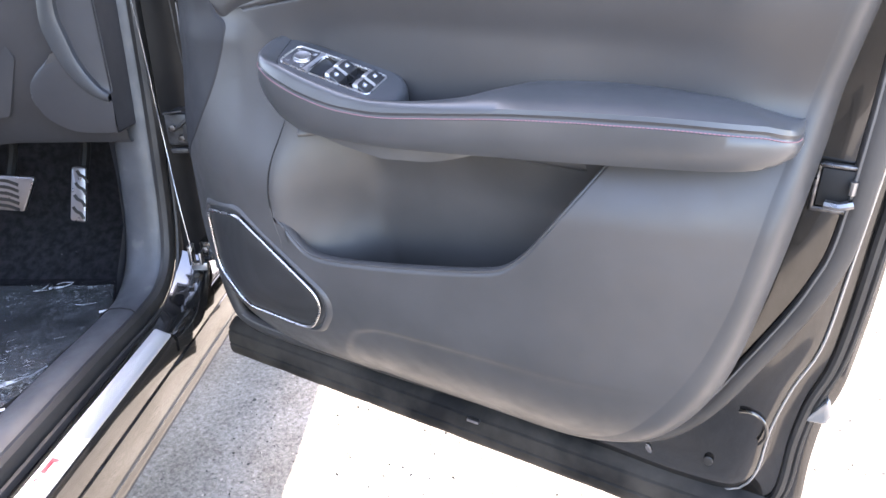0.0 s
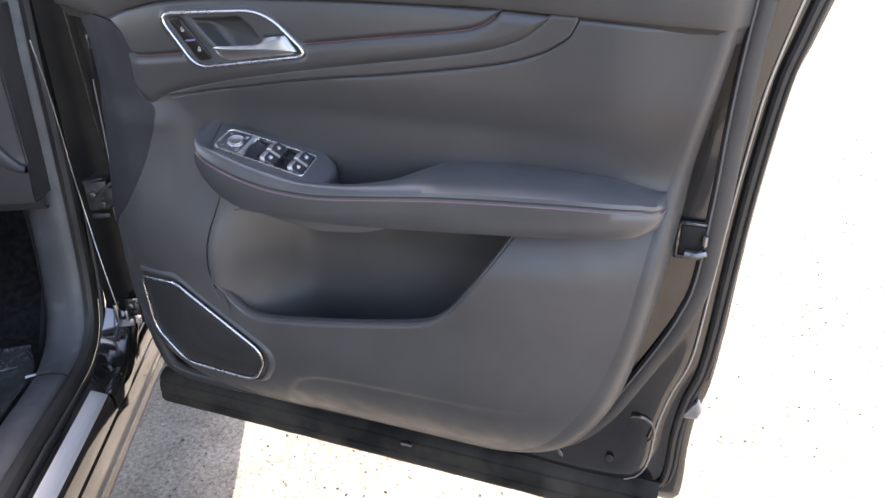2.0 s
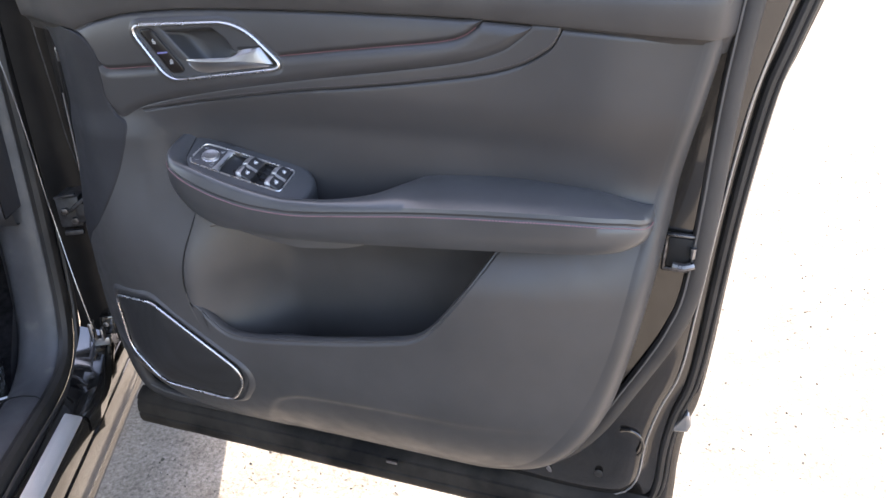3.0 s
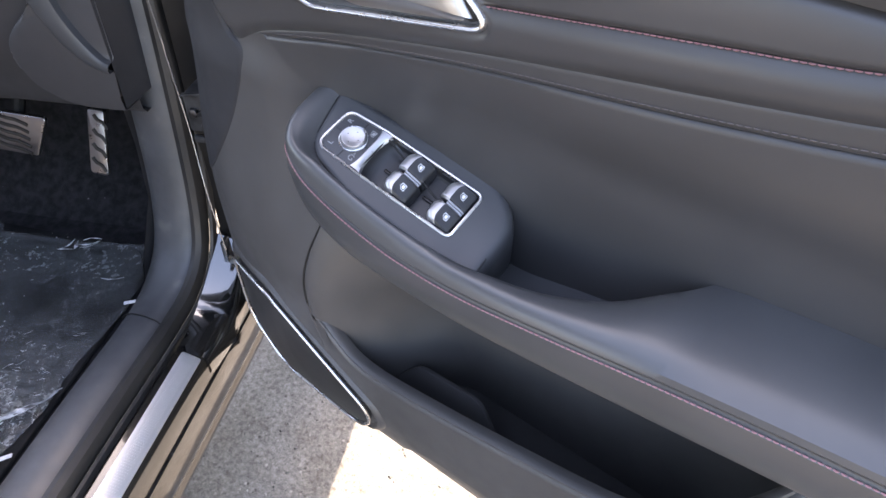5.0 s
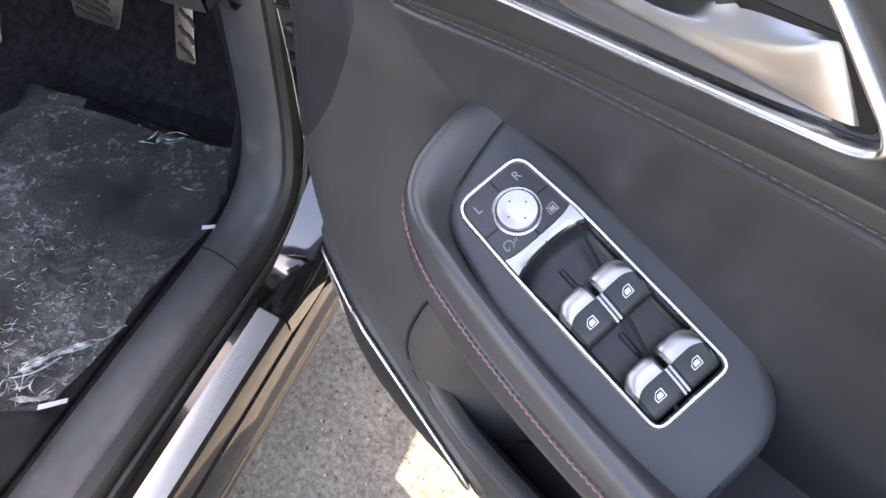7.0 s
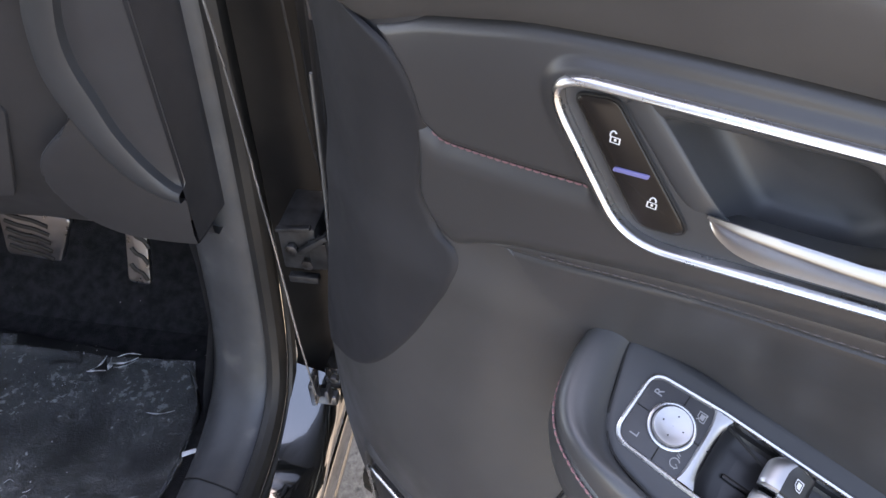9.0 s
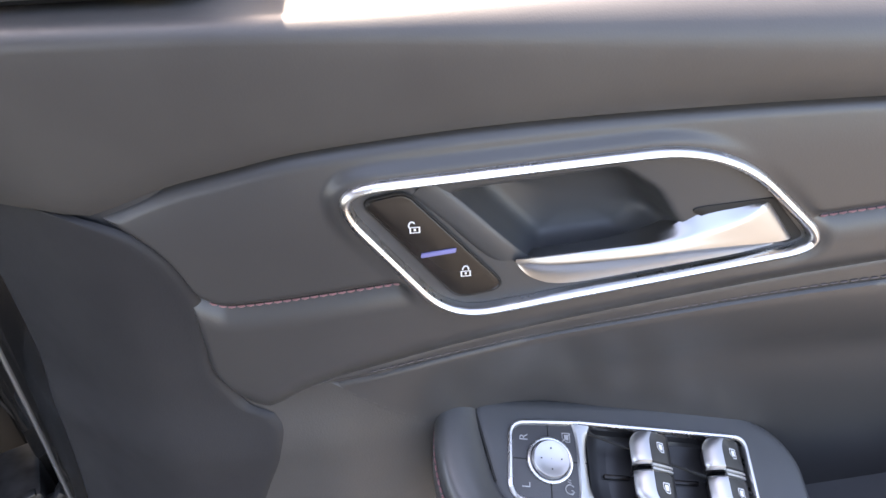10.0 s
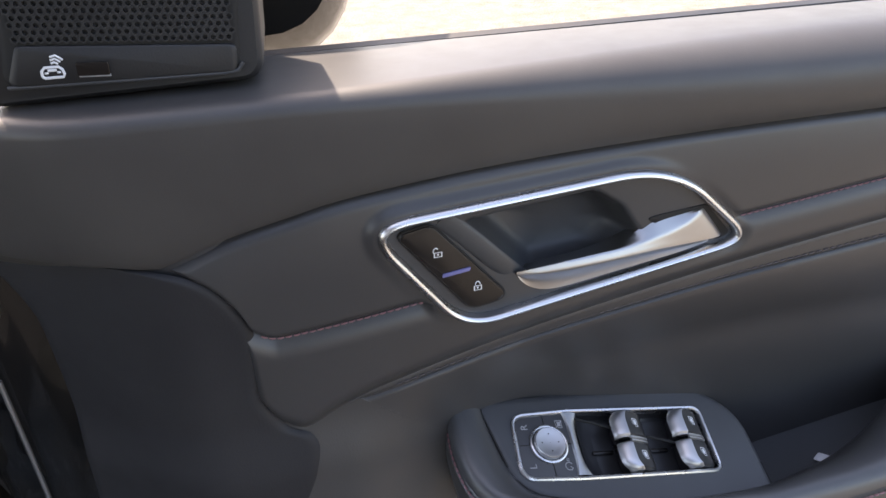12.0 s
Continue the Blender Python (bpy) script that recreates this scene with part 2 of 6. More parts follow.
# pale end of the ramp also carries the creases' glints as colour
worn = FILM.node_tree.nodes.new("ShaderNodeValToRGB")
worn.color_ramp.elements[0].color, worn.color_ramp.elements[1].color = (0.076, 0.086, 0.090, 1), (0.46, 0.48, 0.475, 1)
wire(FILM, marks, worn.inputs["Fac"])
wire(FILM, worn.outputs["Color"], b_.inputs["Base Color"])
clear = node(FILM, "ShaderNodeBsdfTransparent")
blend = node(FILM, "ShaderNodeMixShader")
wire(FILM, film_math("ADD", film_math("MULTIPLY", dust, 0.42), film_math("ADD", film_math("MULTIPLY", marks, 0.9), 0.22)), blend.inputs[0])
wire(FILM, clear.outputs[0], blend.inputs[1])
wire(FILM, b_.outputs[0], blend.inputs[2])
wire(FILM, blend.outputs[0], FILM.node_tree.nodes["Material Output"].inputs["Surface"])
relief(FILM, b_, node(FILM, "ShaderNodeTexNoise", Scale=45.0, Detail=6.0, Distortion=2.5), "Fac", 0.5, 0.006)
# folded film, streaked pale so its colour stands for glints on the creases
FOLD, b_ = material("pale_glint_film", (0.42, 0.43, 0.44), 0.12)
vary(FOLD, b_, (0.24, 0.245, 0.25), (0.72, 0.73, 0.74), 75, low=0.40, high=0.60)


# ---- geometry ----
def sm(a, b, x):
    t = min(1.0, max(0.0, (x - a) / (b - a)))
    return t * t * (3 - 2 * t)


def curve(points):
    """A smooth function through (x, y) points, flat beyond the ends."""
    px, py = np.array([p[0] for p in points], float), np.array([p[1] for p in points], float)
    d = np.diff(py) / np.diff(px)
    g = np.zeros(len(px))
    g[0], g[-1] = d[0], d[-1]
    for i in range(1, len(px) - 1):
        if d[i - 1] * d[i] > 0:
            g[i] = 2 * d[i - 1] * d[i] / (d[i - 1] + d[i])

    def f(x):
        if x <= px[0]:
            return float(py[0])
        if x >= px[-1]:
            return float(py[-1])
        i = int(np.searchsorted(px, x)) - 1
        h = px[i + 1] - px[i]
        t = (x - px[i]) / h
        return float((2*t**3 - 3*t*t + 1)*py[i] + (t**3 - 2*t*t + t)*h*g[i] + (3*t*t - 2*t**3)*py[i+1] + (t**3 - t*t)*h*g[i+1])
    return f


def spline(points, step=0.01, closed=False):
    """Points along a smooth line through the control points."""
    p = [Vector(q) for q in points]
    n, out = len(p), []
    for i in range(n if closed else n - 1):
        a, b, c, d = (p[(i - 1) % n], p[i], p[(i + 1) % n], p[(i + 2) % n]) if closed else (p[max(i - 1, 0)], p[i], p[i + 1], p[min(i + 2, n - 1)])
        k = max(2, int((c - b).length / step))
        for j in range(k):
            t = j / k
            out.append(0.5 * ((2*b) + (c - a)*t + (2*a - 5*b + 4*c - d)*t*t + (3*b - a - 3*c + d)*t**3))
    if not closed:
        out.append(p[-1])
    return out


def rounded(points, radii, k=6):
    """A closed polygon in the plane with rounded corners."""
    n, out = len(points), []
    for i in range(n):
        p, a, b = Vector(points[i]), Vector(points[i - 1]), Vector(points[(i + 1) % n])
        r = radii[i] if isinstance(radii, (list, tuple)) else radii
        da, db = (a - p).normalized(), (b - p).normalized()
        cut = min(r / max(1e-6, math.tan(da.angle(db) / 2)), (a - p).length * 0.49, (b - p).length * 0.49)
        s, e = p + da * cut, p + db * cut
        for j in range(k + 1):
            t = j / k
            out.append((1 - t) ** 2 * s + 2 * t * (1 - t) * p + t * t * e)
    return out


def grid(rows, close_u=False, close_v=False):
    """Rows of points as one sheet of quads."""
    m, n = len(rows), len(rows[0])
    verts = [tuple(p) for r in rows for p in r]
    faces = []
    for i in range(m if close_u else m - 1):
        for j in range(n if close_v else n - 1):
            a, b = i * n + j, i * n + (j + 1) % n
            c, d = ((i + 1) % m) * n + (j + 1) % n, ((i + 1) % m) * n + j
            faces.append((a, b, c, d))
    return verts, faces


def joined(*meshes):
    verts, faces = [], []
    for v, f in meshes:
        k = len(verts)
        verts += list(v)
        faces += [tuple(i + k for i in q) for q in f]
    return verts, faces


def placed(mesh, m):
    return [tuple(m @ Vector(v)) for v in mesh[0]], mesh[1]


def tube(path, radius, closed=False, k=8, up=(0, 0, 1), flat=1.0, caps=True):
    """A rod along a line; flat squashes it along its second axis."""
    p = [Vector(q) for q in path]
    n, rows = len(p), []
    for i in range(n):
        a = p[(i - 1) % n] if closed or i else p[0]
        b = p[(i + 1) % n] if closed or i < n - 1 else p[-1]
        t = (b - a).normalized()
        s = t.cross(Vector(up))
        s = s.normalized() if s.length > 1e-5 else t.orthogonal().normalized()
        u = s.cross(t)
        r = radius[i] if isinstance(radius, list) else radius
        rows.append([p[i] + r * (math.cos(2*math.pi*j/k) * s + flat * math.sin(2*math.pi*j/k) * u) for j in range(k)])
    verts, faces = grid(rows, closed, True)
    if caps and not closed:
        faces += [tuple(range(k))[::-1], tuple(range((n - 1) * k, n * k))]
    return verts, faces


def swept(path, section, up, closed=False):
    """A section of (side, up) pairs carried along a line. up is one direction or one for each point."""
    p = [Vector(q) for q in path]
    n, rows = len(p), []
    for i in range(n):
        a = p[(i - 1) % n] if closed or i else p[0]
        b = p[(i + 1) % n] if closed or i < n - 1 else p[-1]
        t = (b - a).normalized()
        u0 = Vector(up[i] if isinstance(up, list) else up)
        s = t.cross(u0).normalized()
        u = s.cross(t)
        rows.append([p[i] + x * s + y * u for x, y in section])
    return grid(rows, closed)


def plate(outline, thick, bevel=0.0008, dome=0.0):
    """A flat piece with softened rims; the outline lies in the plane z = 0 and the top at z = thick."""
    o = [Vector((q[0], q[1])) for q in outline]
    c = sum(o, Vector((0, 0))) / len(o)
    size = max((q - c).length for q in o)
    rings = []
    for inset, z in ((0, 0), (0, thick - bevel), (bevel * 0.3, thick - bevel * 0.3), (bevel, thick)):
        rings.append([(*(q + (c - q) * (inset / max(size * 0.5, 1e-6))), z) for q in o])
    for k in ((0.3, 0.6, 0.85) if dome else ()):
        rings.append([(*(q + (c - q) * k), thick + dome * (1 - (1 - k) ** 2)) for q in o])
    verts, faces = grid(rings, False, True)
    n = len(o)
    faces.append(tuple(range(len(verts) - n, len(verts))))
    return verts, faces


def box(x0, x1, y0, y1, z0, z1, b=0.002):
    """A block with chamfered edges."""
    bm = bmesh.new()
    bmesh.ops.create_cube(bm, size=1.0, matrix=Matrix.Translation(((x0+x1)/2, (y0+y1)/2, (z0+z1)/2)) @ Matrix.Diagonal((x1-x0, y1-y0, z1-z0, 1)))
    if b:
        bmesh.ops.bevel(bm, geom=bm.edges[:], offset=b, segments=2, profile=0.5, affect="EDGES")
    bm.verts.index_update()
    out = [tuple(v.co) for v in bm.verts], [tuple(v.index for v in f.verts) for f in bm.faces]
    bm.free()
    return out


ORIGIN = {}


def part(name, mesh, mat, parent, label="", smooth=True):
    """One mesh object under a thing or under a part."""
    root = parent
    while root.parent:
        root = root.parent
    o = ORIGIN.get(root.name, Vector((0, 0, 0)))
    data = bpy.data.meshes.new(name)
    data.from_pydata([tuple(Vector(v) - o) for v in mesh[0]], [], mesh[1])
    data.validate()
    bm = bmesh.new()
    bm.from_mesh(data)
    bmesh.ops.recalc_face_normals(bm, faces=bm.faces[:])
    bm.to_mesh(data)
    bm.free()
    if smooth:
        data.polygons.foreach_set("use_smooth", [True] * len(data.polygons))
        data.set_sharp_from_angle(angle=radians(38))
    data.materials.append(mat)
    ob = new(name, data)
    ob.parent = parent
    if label:
        tagged(ob, label)
    return ob


def thing(name, at, label, category, group="", kind="", turn=None):
    """An empty at the base of a thing, which carries its parts."""
    ob = new(name)
    ob.empty_display_size = 0.05
    if turn is None:
        ob.location = at
        ORIGIN[name] = Vector(at)
    else:
        ob.matrix_world = turn
    return tagged(ob, label, category, group, kind)


def single(name, mesh, mat, label, category, kind="", smooth=True, turn=None):
    """A thing of one mesh."""
    data = bpy.data.meshes.new(name)
    data.from_pydata([tuple(v) for v in mesh[0]], [], mesh[1])
    if smooth:
        data.polygons.foreach_set("use_smooth", [True] * len(data.polygons))
    data.materials.append(mat)
    ob = new(name, data)
    if turn is not None:
        ob.matrix_world = turn
    return tagged(ob, label, category, "", kind)


def lettering(text, size, m, mat, parent, name="letter"):
    """A character in the built-in font as a thin mesh."""
    font = bpy.data.curves.new(name, "FONT")
    font.body, font.size, font.extrude, font.align_x, font.align_y = text, size, 0.00015, "CENTER", "CENTER"
    ob = bpy.data.objects.new(name, font)
    scene.collection.objects.link(ob)
    data = bpy.data.meshes.new_from_object(ob.evaluated_get(bpy.context.evaluated_depsgraph_get()))
    mesh = [tuple(v.co) for v in data.vertices], [tuple(f.vertices) for f in data.polygons]
    bpy.data.objects.remove(ob)
    return part(name, placed(mesh, m), mat, parent, smooth=False)


def axes(origin, u, v):
    """The matrix of a plane: u along it, v across it, w out of it."""
    u = Vector(u).normalized()
    w = u.cross(Vector(v)).normalized()
    v = w.cross(u)
    m = Matrix((u, v, w)).transposed().to_4x4()
    m.translation = origin
    return m

# ---- ground ----
reach = [-400, -60, -12, -4, -1.5, 0, 1.5, 4, 12, 60, 400]
single("ground", grid([[(x, y, 0) for x in reach] for y in reach]), CONCRETE, "pale sunlit concrete yard with dark grit", "ground", "structure", False)
rng = random.Random(4)
bits = []
for i in range(9000):
    near = i < 1700
    x = rng.uniform(-1.15, -0.4) if near else rng.uniform(-1.0, 2.4)
    y = rng.uniform(0.2, 1.4) if near else rng.uniform(0.9, 4.5)
    r = rng.choice((0.0014, 0.0018, 0.0025, 0.0045) if near else (0.0018, 0.0023, 0.0030, 0.0044)) * rng.uniform(0.6, 1.2)
    if i < 14:
        r = rng.uniform(0.004, 0.008)
    m = pose(x, y, r * 0.35, rng.uniform(0, 50), rng.uniform(0, 50), rng.uniform(0, 360))
    bits.append(placed(([(r, 0, 0), (-r*0.8, r*0.5, 0), (-r*0.7, -r*0.6, 0), (0.1*r, 0.2*r, r*0.7), (0, 0, -r*0.6)],
                        [(0, 1, 3), (1, 2, 3), (2, 0, 3), (1, 0, 4), (2, 1, 4), (0, 2, 4)]), m))
single("loose_grit", joined(*bits), PEBBLE, "scattered grit and small stones on the concrete", "grit", "stuff", False)

# ---- car body; x outward, y forward, z up in its own frame ----
CAR = pose(-0.985, 0.645, 0, 0, 0, 27.2) @ pose(0, 0, 0, -3.0, 0, 0)
car = thing("parked_car", (0, 0, 0), "glossy black parked car beside its open front door", "car", turn=CAR)
for y in (0.92, -1.78):
    tyre = part("wheel", grid([[(x, y + r * math.cos(2*math.pi*k/40), 0.335 + 0.0524 * y + r * math.sin(2*math.pi*k/40)) for k in range(40)] for x, r in
                ((-0.12, 0.22), (-0.12, 0.30), (-0.10, 0.332), (-0.02, 0.335), (0.06, 0.332), (0.085, 0.30), (0.085, 0.22), (0.06, 0.20), (0.055, 0.02))], False, True), RUBBER, car, "black road wheel")

# line of the door opening: along the sill, up the hinge pillar
opening = spline([(0, -1.15, 0.438), (0, -0.6, 0.437), (0, -0.15, 0.436), (0, 0.03, 0.432), (0, 0.115, 0.440), (0, 0.172, 0.475),
                  (0, 0.203, 0.545), (0, 0.222, 0.66), (0, 0.238, 0.82), (0, 0.25, 1.0), (0, 0.262, 1.2), (0, 0.18, 1.45)], 0.02)


def around(section):
    """Carry (outward, into the opening) pairs along the opening."""
    rows = []
    for i, p in enumerate(opening):
        a, b = opening[max(i - 1, 0)], opening[min(i + 1, len(opening) - 1)]
        t = (b - a).normalized()
        n = Vector((0, -t.z, t.y))
        rows.append([Vector((x, 0, 0)) + p + n * h for x, h in section])
    return grid(rows)


part("sill_trim", around([(-0.060, -0.012), (-0.062, 0.004), (-0.072, 0.011), (-0.095, 0.012), (-0.122, 0.006), (-0.140, -0.006), (-0.158, -0.03),
                          (-0.172, -0.07), (-0.176, -0.10)]), TRIM_GREY, car, "scuffed dark grey sill and kick plastic")
part("trim_joint", tube([(-0.150, 0.055, 0.420), (-0.140, 0.053, 0.4305), (-0.122, 0.049, 0.4415), (-0.095, 0.042, 0.4480), (-0.072, 0.037, 0.4475), (-0.063, 0.035, 0.4415)], 0.0012), VOID, car)
part("door_seal", joined(around([(-0.062, -0.01), (-0.064, 0.008), (-0.060, 0.016), (-0.052, 0.018), (-0.044, 0.013), (-0.040, 0.002), (-0.042, -0.012)]),
                         around([(-0.0415, -0.012), (-0.037, -0.006), (-0.033, -0.008), (-0.031, -0.018)])), RUBBER, car, "black rubber door opening seal")
sill_profile = [(-0.034, -0.012), (-0.030, -0.020), (-0.016, -0.022), (0.012, -0.023), (0.018, -0.027), (0.0215, -0.036), (0.0225, -0.066), (0.0225, -0.0675)]
sill_lower = [(0.0205, -0.0685), (0.0205, -0.0755), (0.0240, -0.0775), (0.0250, -0.085), (0.0255, -0.13), (0.0235, -0.146), (0.0205, -0.149), (0.0205, -0.155),
              (0.0225, -0.158), (0.022, -0.172), (0.012, -0.186), (-0.05, -0.19)]


def along(section, y0, y1, z=0.436, step=0.05):
    k = max(2, int((y1 - y0) / step))
    return grid([[(x, y0 + (y1 - y0) * i / k, z + h) for x, h in section] for i in range(k + 1)])


part("sill_panel", along(sill_profile, -1.4, 0.10), PAINT, car, "glossy black painted sill mirroring the ground")
part("rocker_panel", along(sill_lower, -1.4, 0.33), PAINT, car, "glossy black lower rocker with two grooves")
# painted hinge pillar, swelling out of the sill's end
pillar = []
for i in range(24):
    t = i / 23
    z = 0.41 + 0.85 * t ** 1.35
    y = 0.10 + 0.125 * sm(0.0, 0.18, t) + 0.02 * t
    pillar.append([(-0.034, y - 0.004, z + 0.01), (-0.02, y + 0.004, z), (0.004, y + 0.020, z - 0.004), (0.020 + 0.004 * t, y + 0.045, z - 0.01),
                   (0.026 + 0.006 * t, y + 0.085, z - 0.02), (0.028 + 0.006 * t, y + 0.16, z - 0.03), (0.03, y + 0.26, z - 0.04)])
foot = []
for i in range(21):
    t = i / 20
    slope = 0.04 + 0.32 * min(1.0, t * 2.2)
    foot.append([(x, 0.005 + 0.205 * t, 0.4158 + 0.080 * t ** 2.4 - slope * (x + 0.034) - d) for x, d in ((-0.034, 0), (-0.02, 0), (-0.005, 0), (0.01, 0.0002), (0.018, 0.0012), (0.0225, 0.005), (0.0245, 0.012), (0.025, 0.04))])
part("pillar_foot", grid(foot), SILL_GLOSS, car, "glossy black foot of the hinge pillar")
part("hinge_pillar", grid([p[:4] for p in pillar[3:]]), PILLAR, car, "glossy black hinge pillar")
# outer side of the same pillar, blackened in colour as gap shade
part("pillar_side", grid([p[3:] for p in pillar[3:]]), GAP_SHADE, car, "pillar side, coloured black for the gap's shade")
low = []
for i in range(12):
    t = i / 11
    y = 0.09 + 0.30 * t
    low.append([(-0.03, y, 0.424 - 0.0 * t), (0.0, y, 0.4135), (0.0125, y, 0.4125), (0.0185, y, 0.408), (0.0215, y, 0.40), (0.0225, y, 0.37), (0.0215, y, 0.36)])
part("sill_end", grid(low), PAINT, car)
SCUFF = pose(0.001, 0, 0.4175, 0, 24, 0)
part("scuff_plate", placed(plate(rounded([(-0.016, -1.0), (0.016, -1.0), (0.016, 0.000), (-0.016, 0.000)], 0.004), 0.005, 0.002), SCUFF), SCUFF_METAL, car, "brushed silver sill scuff plate")
plate_ob = car.children[-1]
studs = []
for i in range(76):
    for j in range(5):
        y, x = -0.020 - i * 0.0042, -0.0075 + j * 0.0034 + (i % 2) * 0.0017
        studs.append(placed(([(0.0010, 0, 0), (0, 0.0013, 0), (-0.0010, 0, 0), (0, -0.0013, 0), (0, 0, 0.0011)], [(0, 1, 4), (1, 2, 4), (2, 3, 4), (3, 0, 4)]), SCUFF @ pose(x, y, 0.0048)))
tagged(part("tread_studs", joined(*studs), SCUFF_METAL, plate_ob), kind="stuff")
def bar(x0, x1, y0, y1):
    return placed(plate(rounded([(x0, y0), (x1, y0), (x1, y1), (x0, y1)], 0.001), 0.0006, 0.0002), SCUFF @ pose(0, -0.357, 0.0050))


mark = [bar(-0.0105, 0.0105, -0.0035, 0.0035), bar(-0.0105, -0.0045, -0.022, -0.0035), bar(-0.0105, 0.0105, -0.026, -0.0195), bar(-0.0, 0.0105, -0.026, -0.012),
        bar(-0.0105, 0.0105, -0.044, -0.037), bar(-0.0105, 0.0105, -0.056, -0.049), bar(-0.0105, 0.0105, -0.068, -0.061)]
part("emblem", joined(*mark), RED, plate_ob, "red enamel emblem shapes")


def hinge(z, name):
    h = part(name, joined(box(0.018, 0.052, 0.182, 0.225, z - 0.022, z + 0.022, 0.005), tube([(0.056, 0.185, z - 0.036), (0.056, 0.185, z + 0.036)], 0.010, up=(1, 0, 0))), PAINT, car, "black door hinge")
    part("bolt", placed(plate([(0.0065 * math.cos(a * math.pi / 3), 0.0065 * math.sin(a * math.pi / 3)) for a in range(6)], 0.006, 0.001),
                        axes((0.032, 0.182, z + 0.006), (1, 0, 0), (0, 0, 1))), STEEL, h, "zinc bolt head")
    part("bolt", tube([(0.056, 0.185, z + 0.036), (0.056, 0.185, z + 0.044)], 0.006, up=(1, 0, 0)), STEEL, h)


upper = part("hinge", joined(box(0.006, 0.048, 0.157, 0.225, 0.738, 0.798, 0.004), box(0.040, 0.066, 0.150, 0.166, 0.748, 0.786, 0.003), tube([(0.066, 0.156, 0.734), (0.066, 0.156, 0.796)], 0.009, up=(1, 0, 0)), box(0.012, 0.046, 0.150, 0.160, 0.724, 0.734, 0.002)), ZINC, car, "dull zinc door hinge")
for x, z in ((0.021, 0.772), (0.036, 0.752)):
    part("bolt", placed(plate([(0.0072 * math.cos(a * math.pi / 3), 0.0072 * math.sin(a * math.pi / 3)) for a in range(6)], 0.006, 0.001), axes((x, 0.156, z), (1, 0, 0), (0, 0, 1))), DULL, upper, "zinc bolt head")
part("hinge_rib", placed(box(-0.020, 0.022, -0.004, 0.004, -0.003, 0.003, 0.0015), pose(0.046, 0.150, 0.784, 0, -38, 0)), ZINC, upper)
part("hinge_rib", placed(box(-0.018, 0.020, -0.004, 0.004, -0.002, 0.002, 0.0012), pose(0.026, 0.153, 0.802, 0, -8, 0)), ZINC, upper)
part("cable_clip", placed(box(-0.0035, 0.0035, -0.002, 0.002, -0.013, 0.013, 0.0015), pose(0.078, 0.150, 0.782, 0, 12, 0)), CLIP, car, "pale plastic cable clip")
part("cable_clip", placed(box(-0.004, 0.004, -0.003, 0.003, -0.015, 0.015, 0.002), pose(0.064, 0.152, 0.727, 0, 6, 0)), CLIP, car)
part("cable", tube(spline([(0.070, 0.152, 0.738), (0.070, 0.153, 0.705), (0.071, 0.155, 0.67), (0.068, 0.160, 0.60)], 0.01), 0.0013), CLIP, car, "thin pale cable")
stay = part("wing_stay", joined(placed(box(-0.024, 0.022, -0.006, 0.006, -0.0012, 0.0012, 0.0008), pose(0.072, 0.202, 1.006, 0, -12, 0)), placed(box(-0.0015, 0.0015, -0.004, 0.004, -0.030, 0.0, 0.0008), pose(0.062, 0.202, 1.000, 0, 12, 0)),
                              placed(box(-0.0015, 0.0015, -0.004, 0.004, -0.026, 0.0, 0.0008), pose(0.079, 0.202, 1.006, 0, 12, 0))), EDGE_PAINT, car, "thin steel stay of the wing")
for x in (0.0765, 0.085):
    part("bolt", placed(plate([(0.0035 * math.cos(a * math.pi / 3), 0.0035 * math.sin(a * math.pi / 3)) for a in range(6)], 0.004, 0.001), axes((x, 0.200, 1.0205), (1, 0, 0), (0, 0, 1))), STEEL, stay)
part("connector", joined(placed(box(-0.012, 0.010, -0.005, 0.005, -0.0025, 0.0025, 0.001), pose(0.080, 0.202, 0.929, 0, -14, 0)), box(0.086, 0.093, 0.197, 0.207, 0.930, 0.938, 0.001)), DULL, car, "small grey cable connector")
hinge(0.505, "hinge")
part("hinge_bracket", joined(box(0.002, 0.036, 0.166, 0.182, 0.468, 0.486, 0.003), box(0.006, 0.014, 0.150, 0.170, 0.486, 0.530, 0.002), box(0.024, 0.030, 0.156, 0.172, 0.484, 0.512, 0.002)), STEEL, car, "scratched steel hinge bracket")
part("check_strap", joined(box(0.03, 0.12, 0.232, 0.240, 0.70, 0.722, 0.002), box(0.028, 0.046, 0.214, 0.256, 0.69, 0.732, 0.004)), STEEL, car, "steel door check strap")
boot = [(0.0925 + 0.0012 * i, 0.200, 0.852 - 0.0062 * i) for i in range(14)]
part("cable_boot", tube(boot, [0.0105 if i % 2 else 0.0075 for i in range(14)], up=(0, 1, 0), k=12), RUBBER, car, "ribbed rubber cable boot")
# thin pale rod draws the flange's highlight
part("flange_edge", tube(spline([(-0.034, 0.188, 1.06), (-0.024, 0.182, 0.985), (-0.022, 0.188, 0.90), (-0.020, 0.190, 0.807), (-0.012, 0.183, 0.713), (0.004, 0.158, 0.624), (0.018, 0.145, 0.522)], 0.02), 0.0013), EDGE_PAINT, car, "pillar flange edge, its highlight put into the colour")
part("wing_seam", tube(spline([(0.030, 0.2, 1.12), (0.035, 0.2, 1.024), (0.038, 0.2, 0.968), (0.039, 0.2, 0.919), (0.044, 0.2, 0.866), (0.053, 0.2, 0.817), (0.063, 0.2, 0.763)], 0.02), 0.0013), ZINC, car, "grey folded seam")
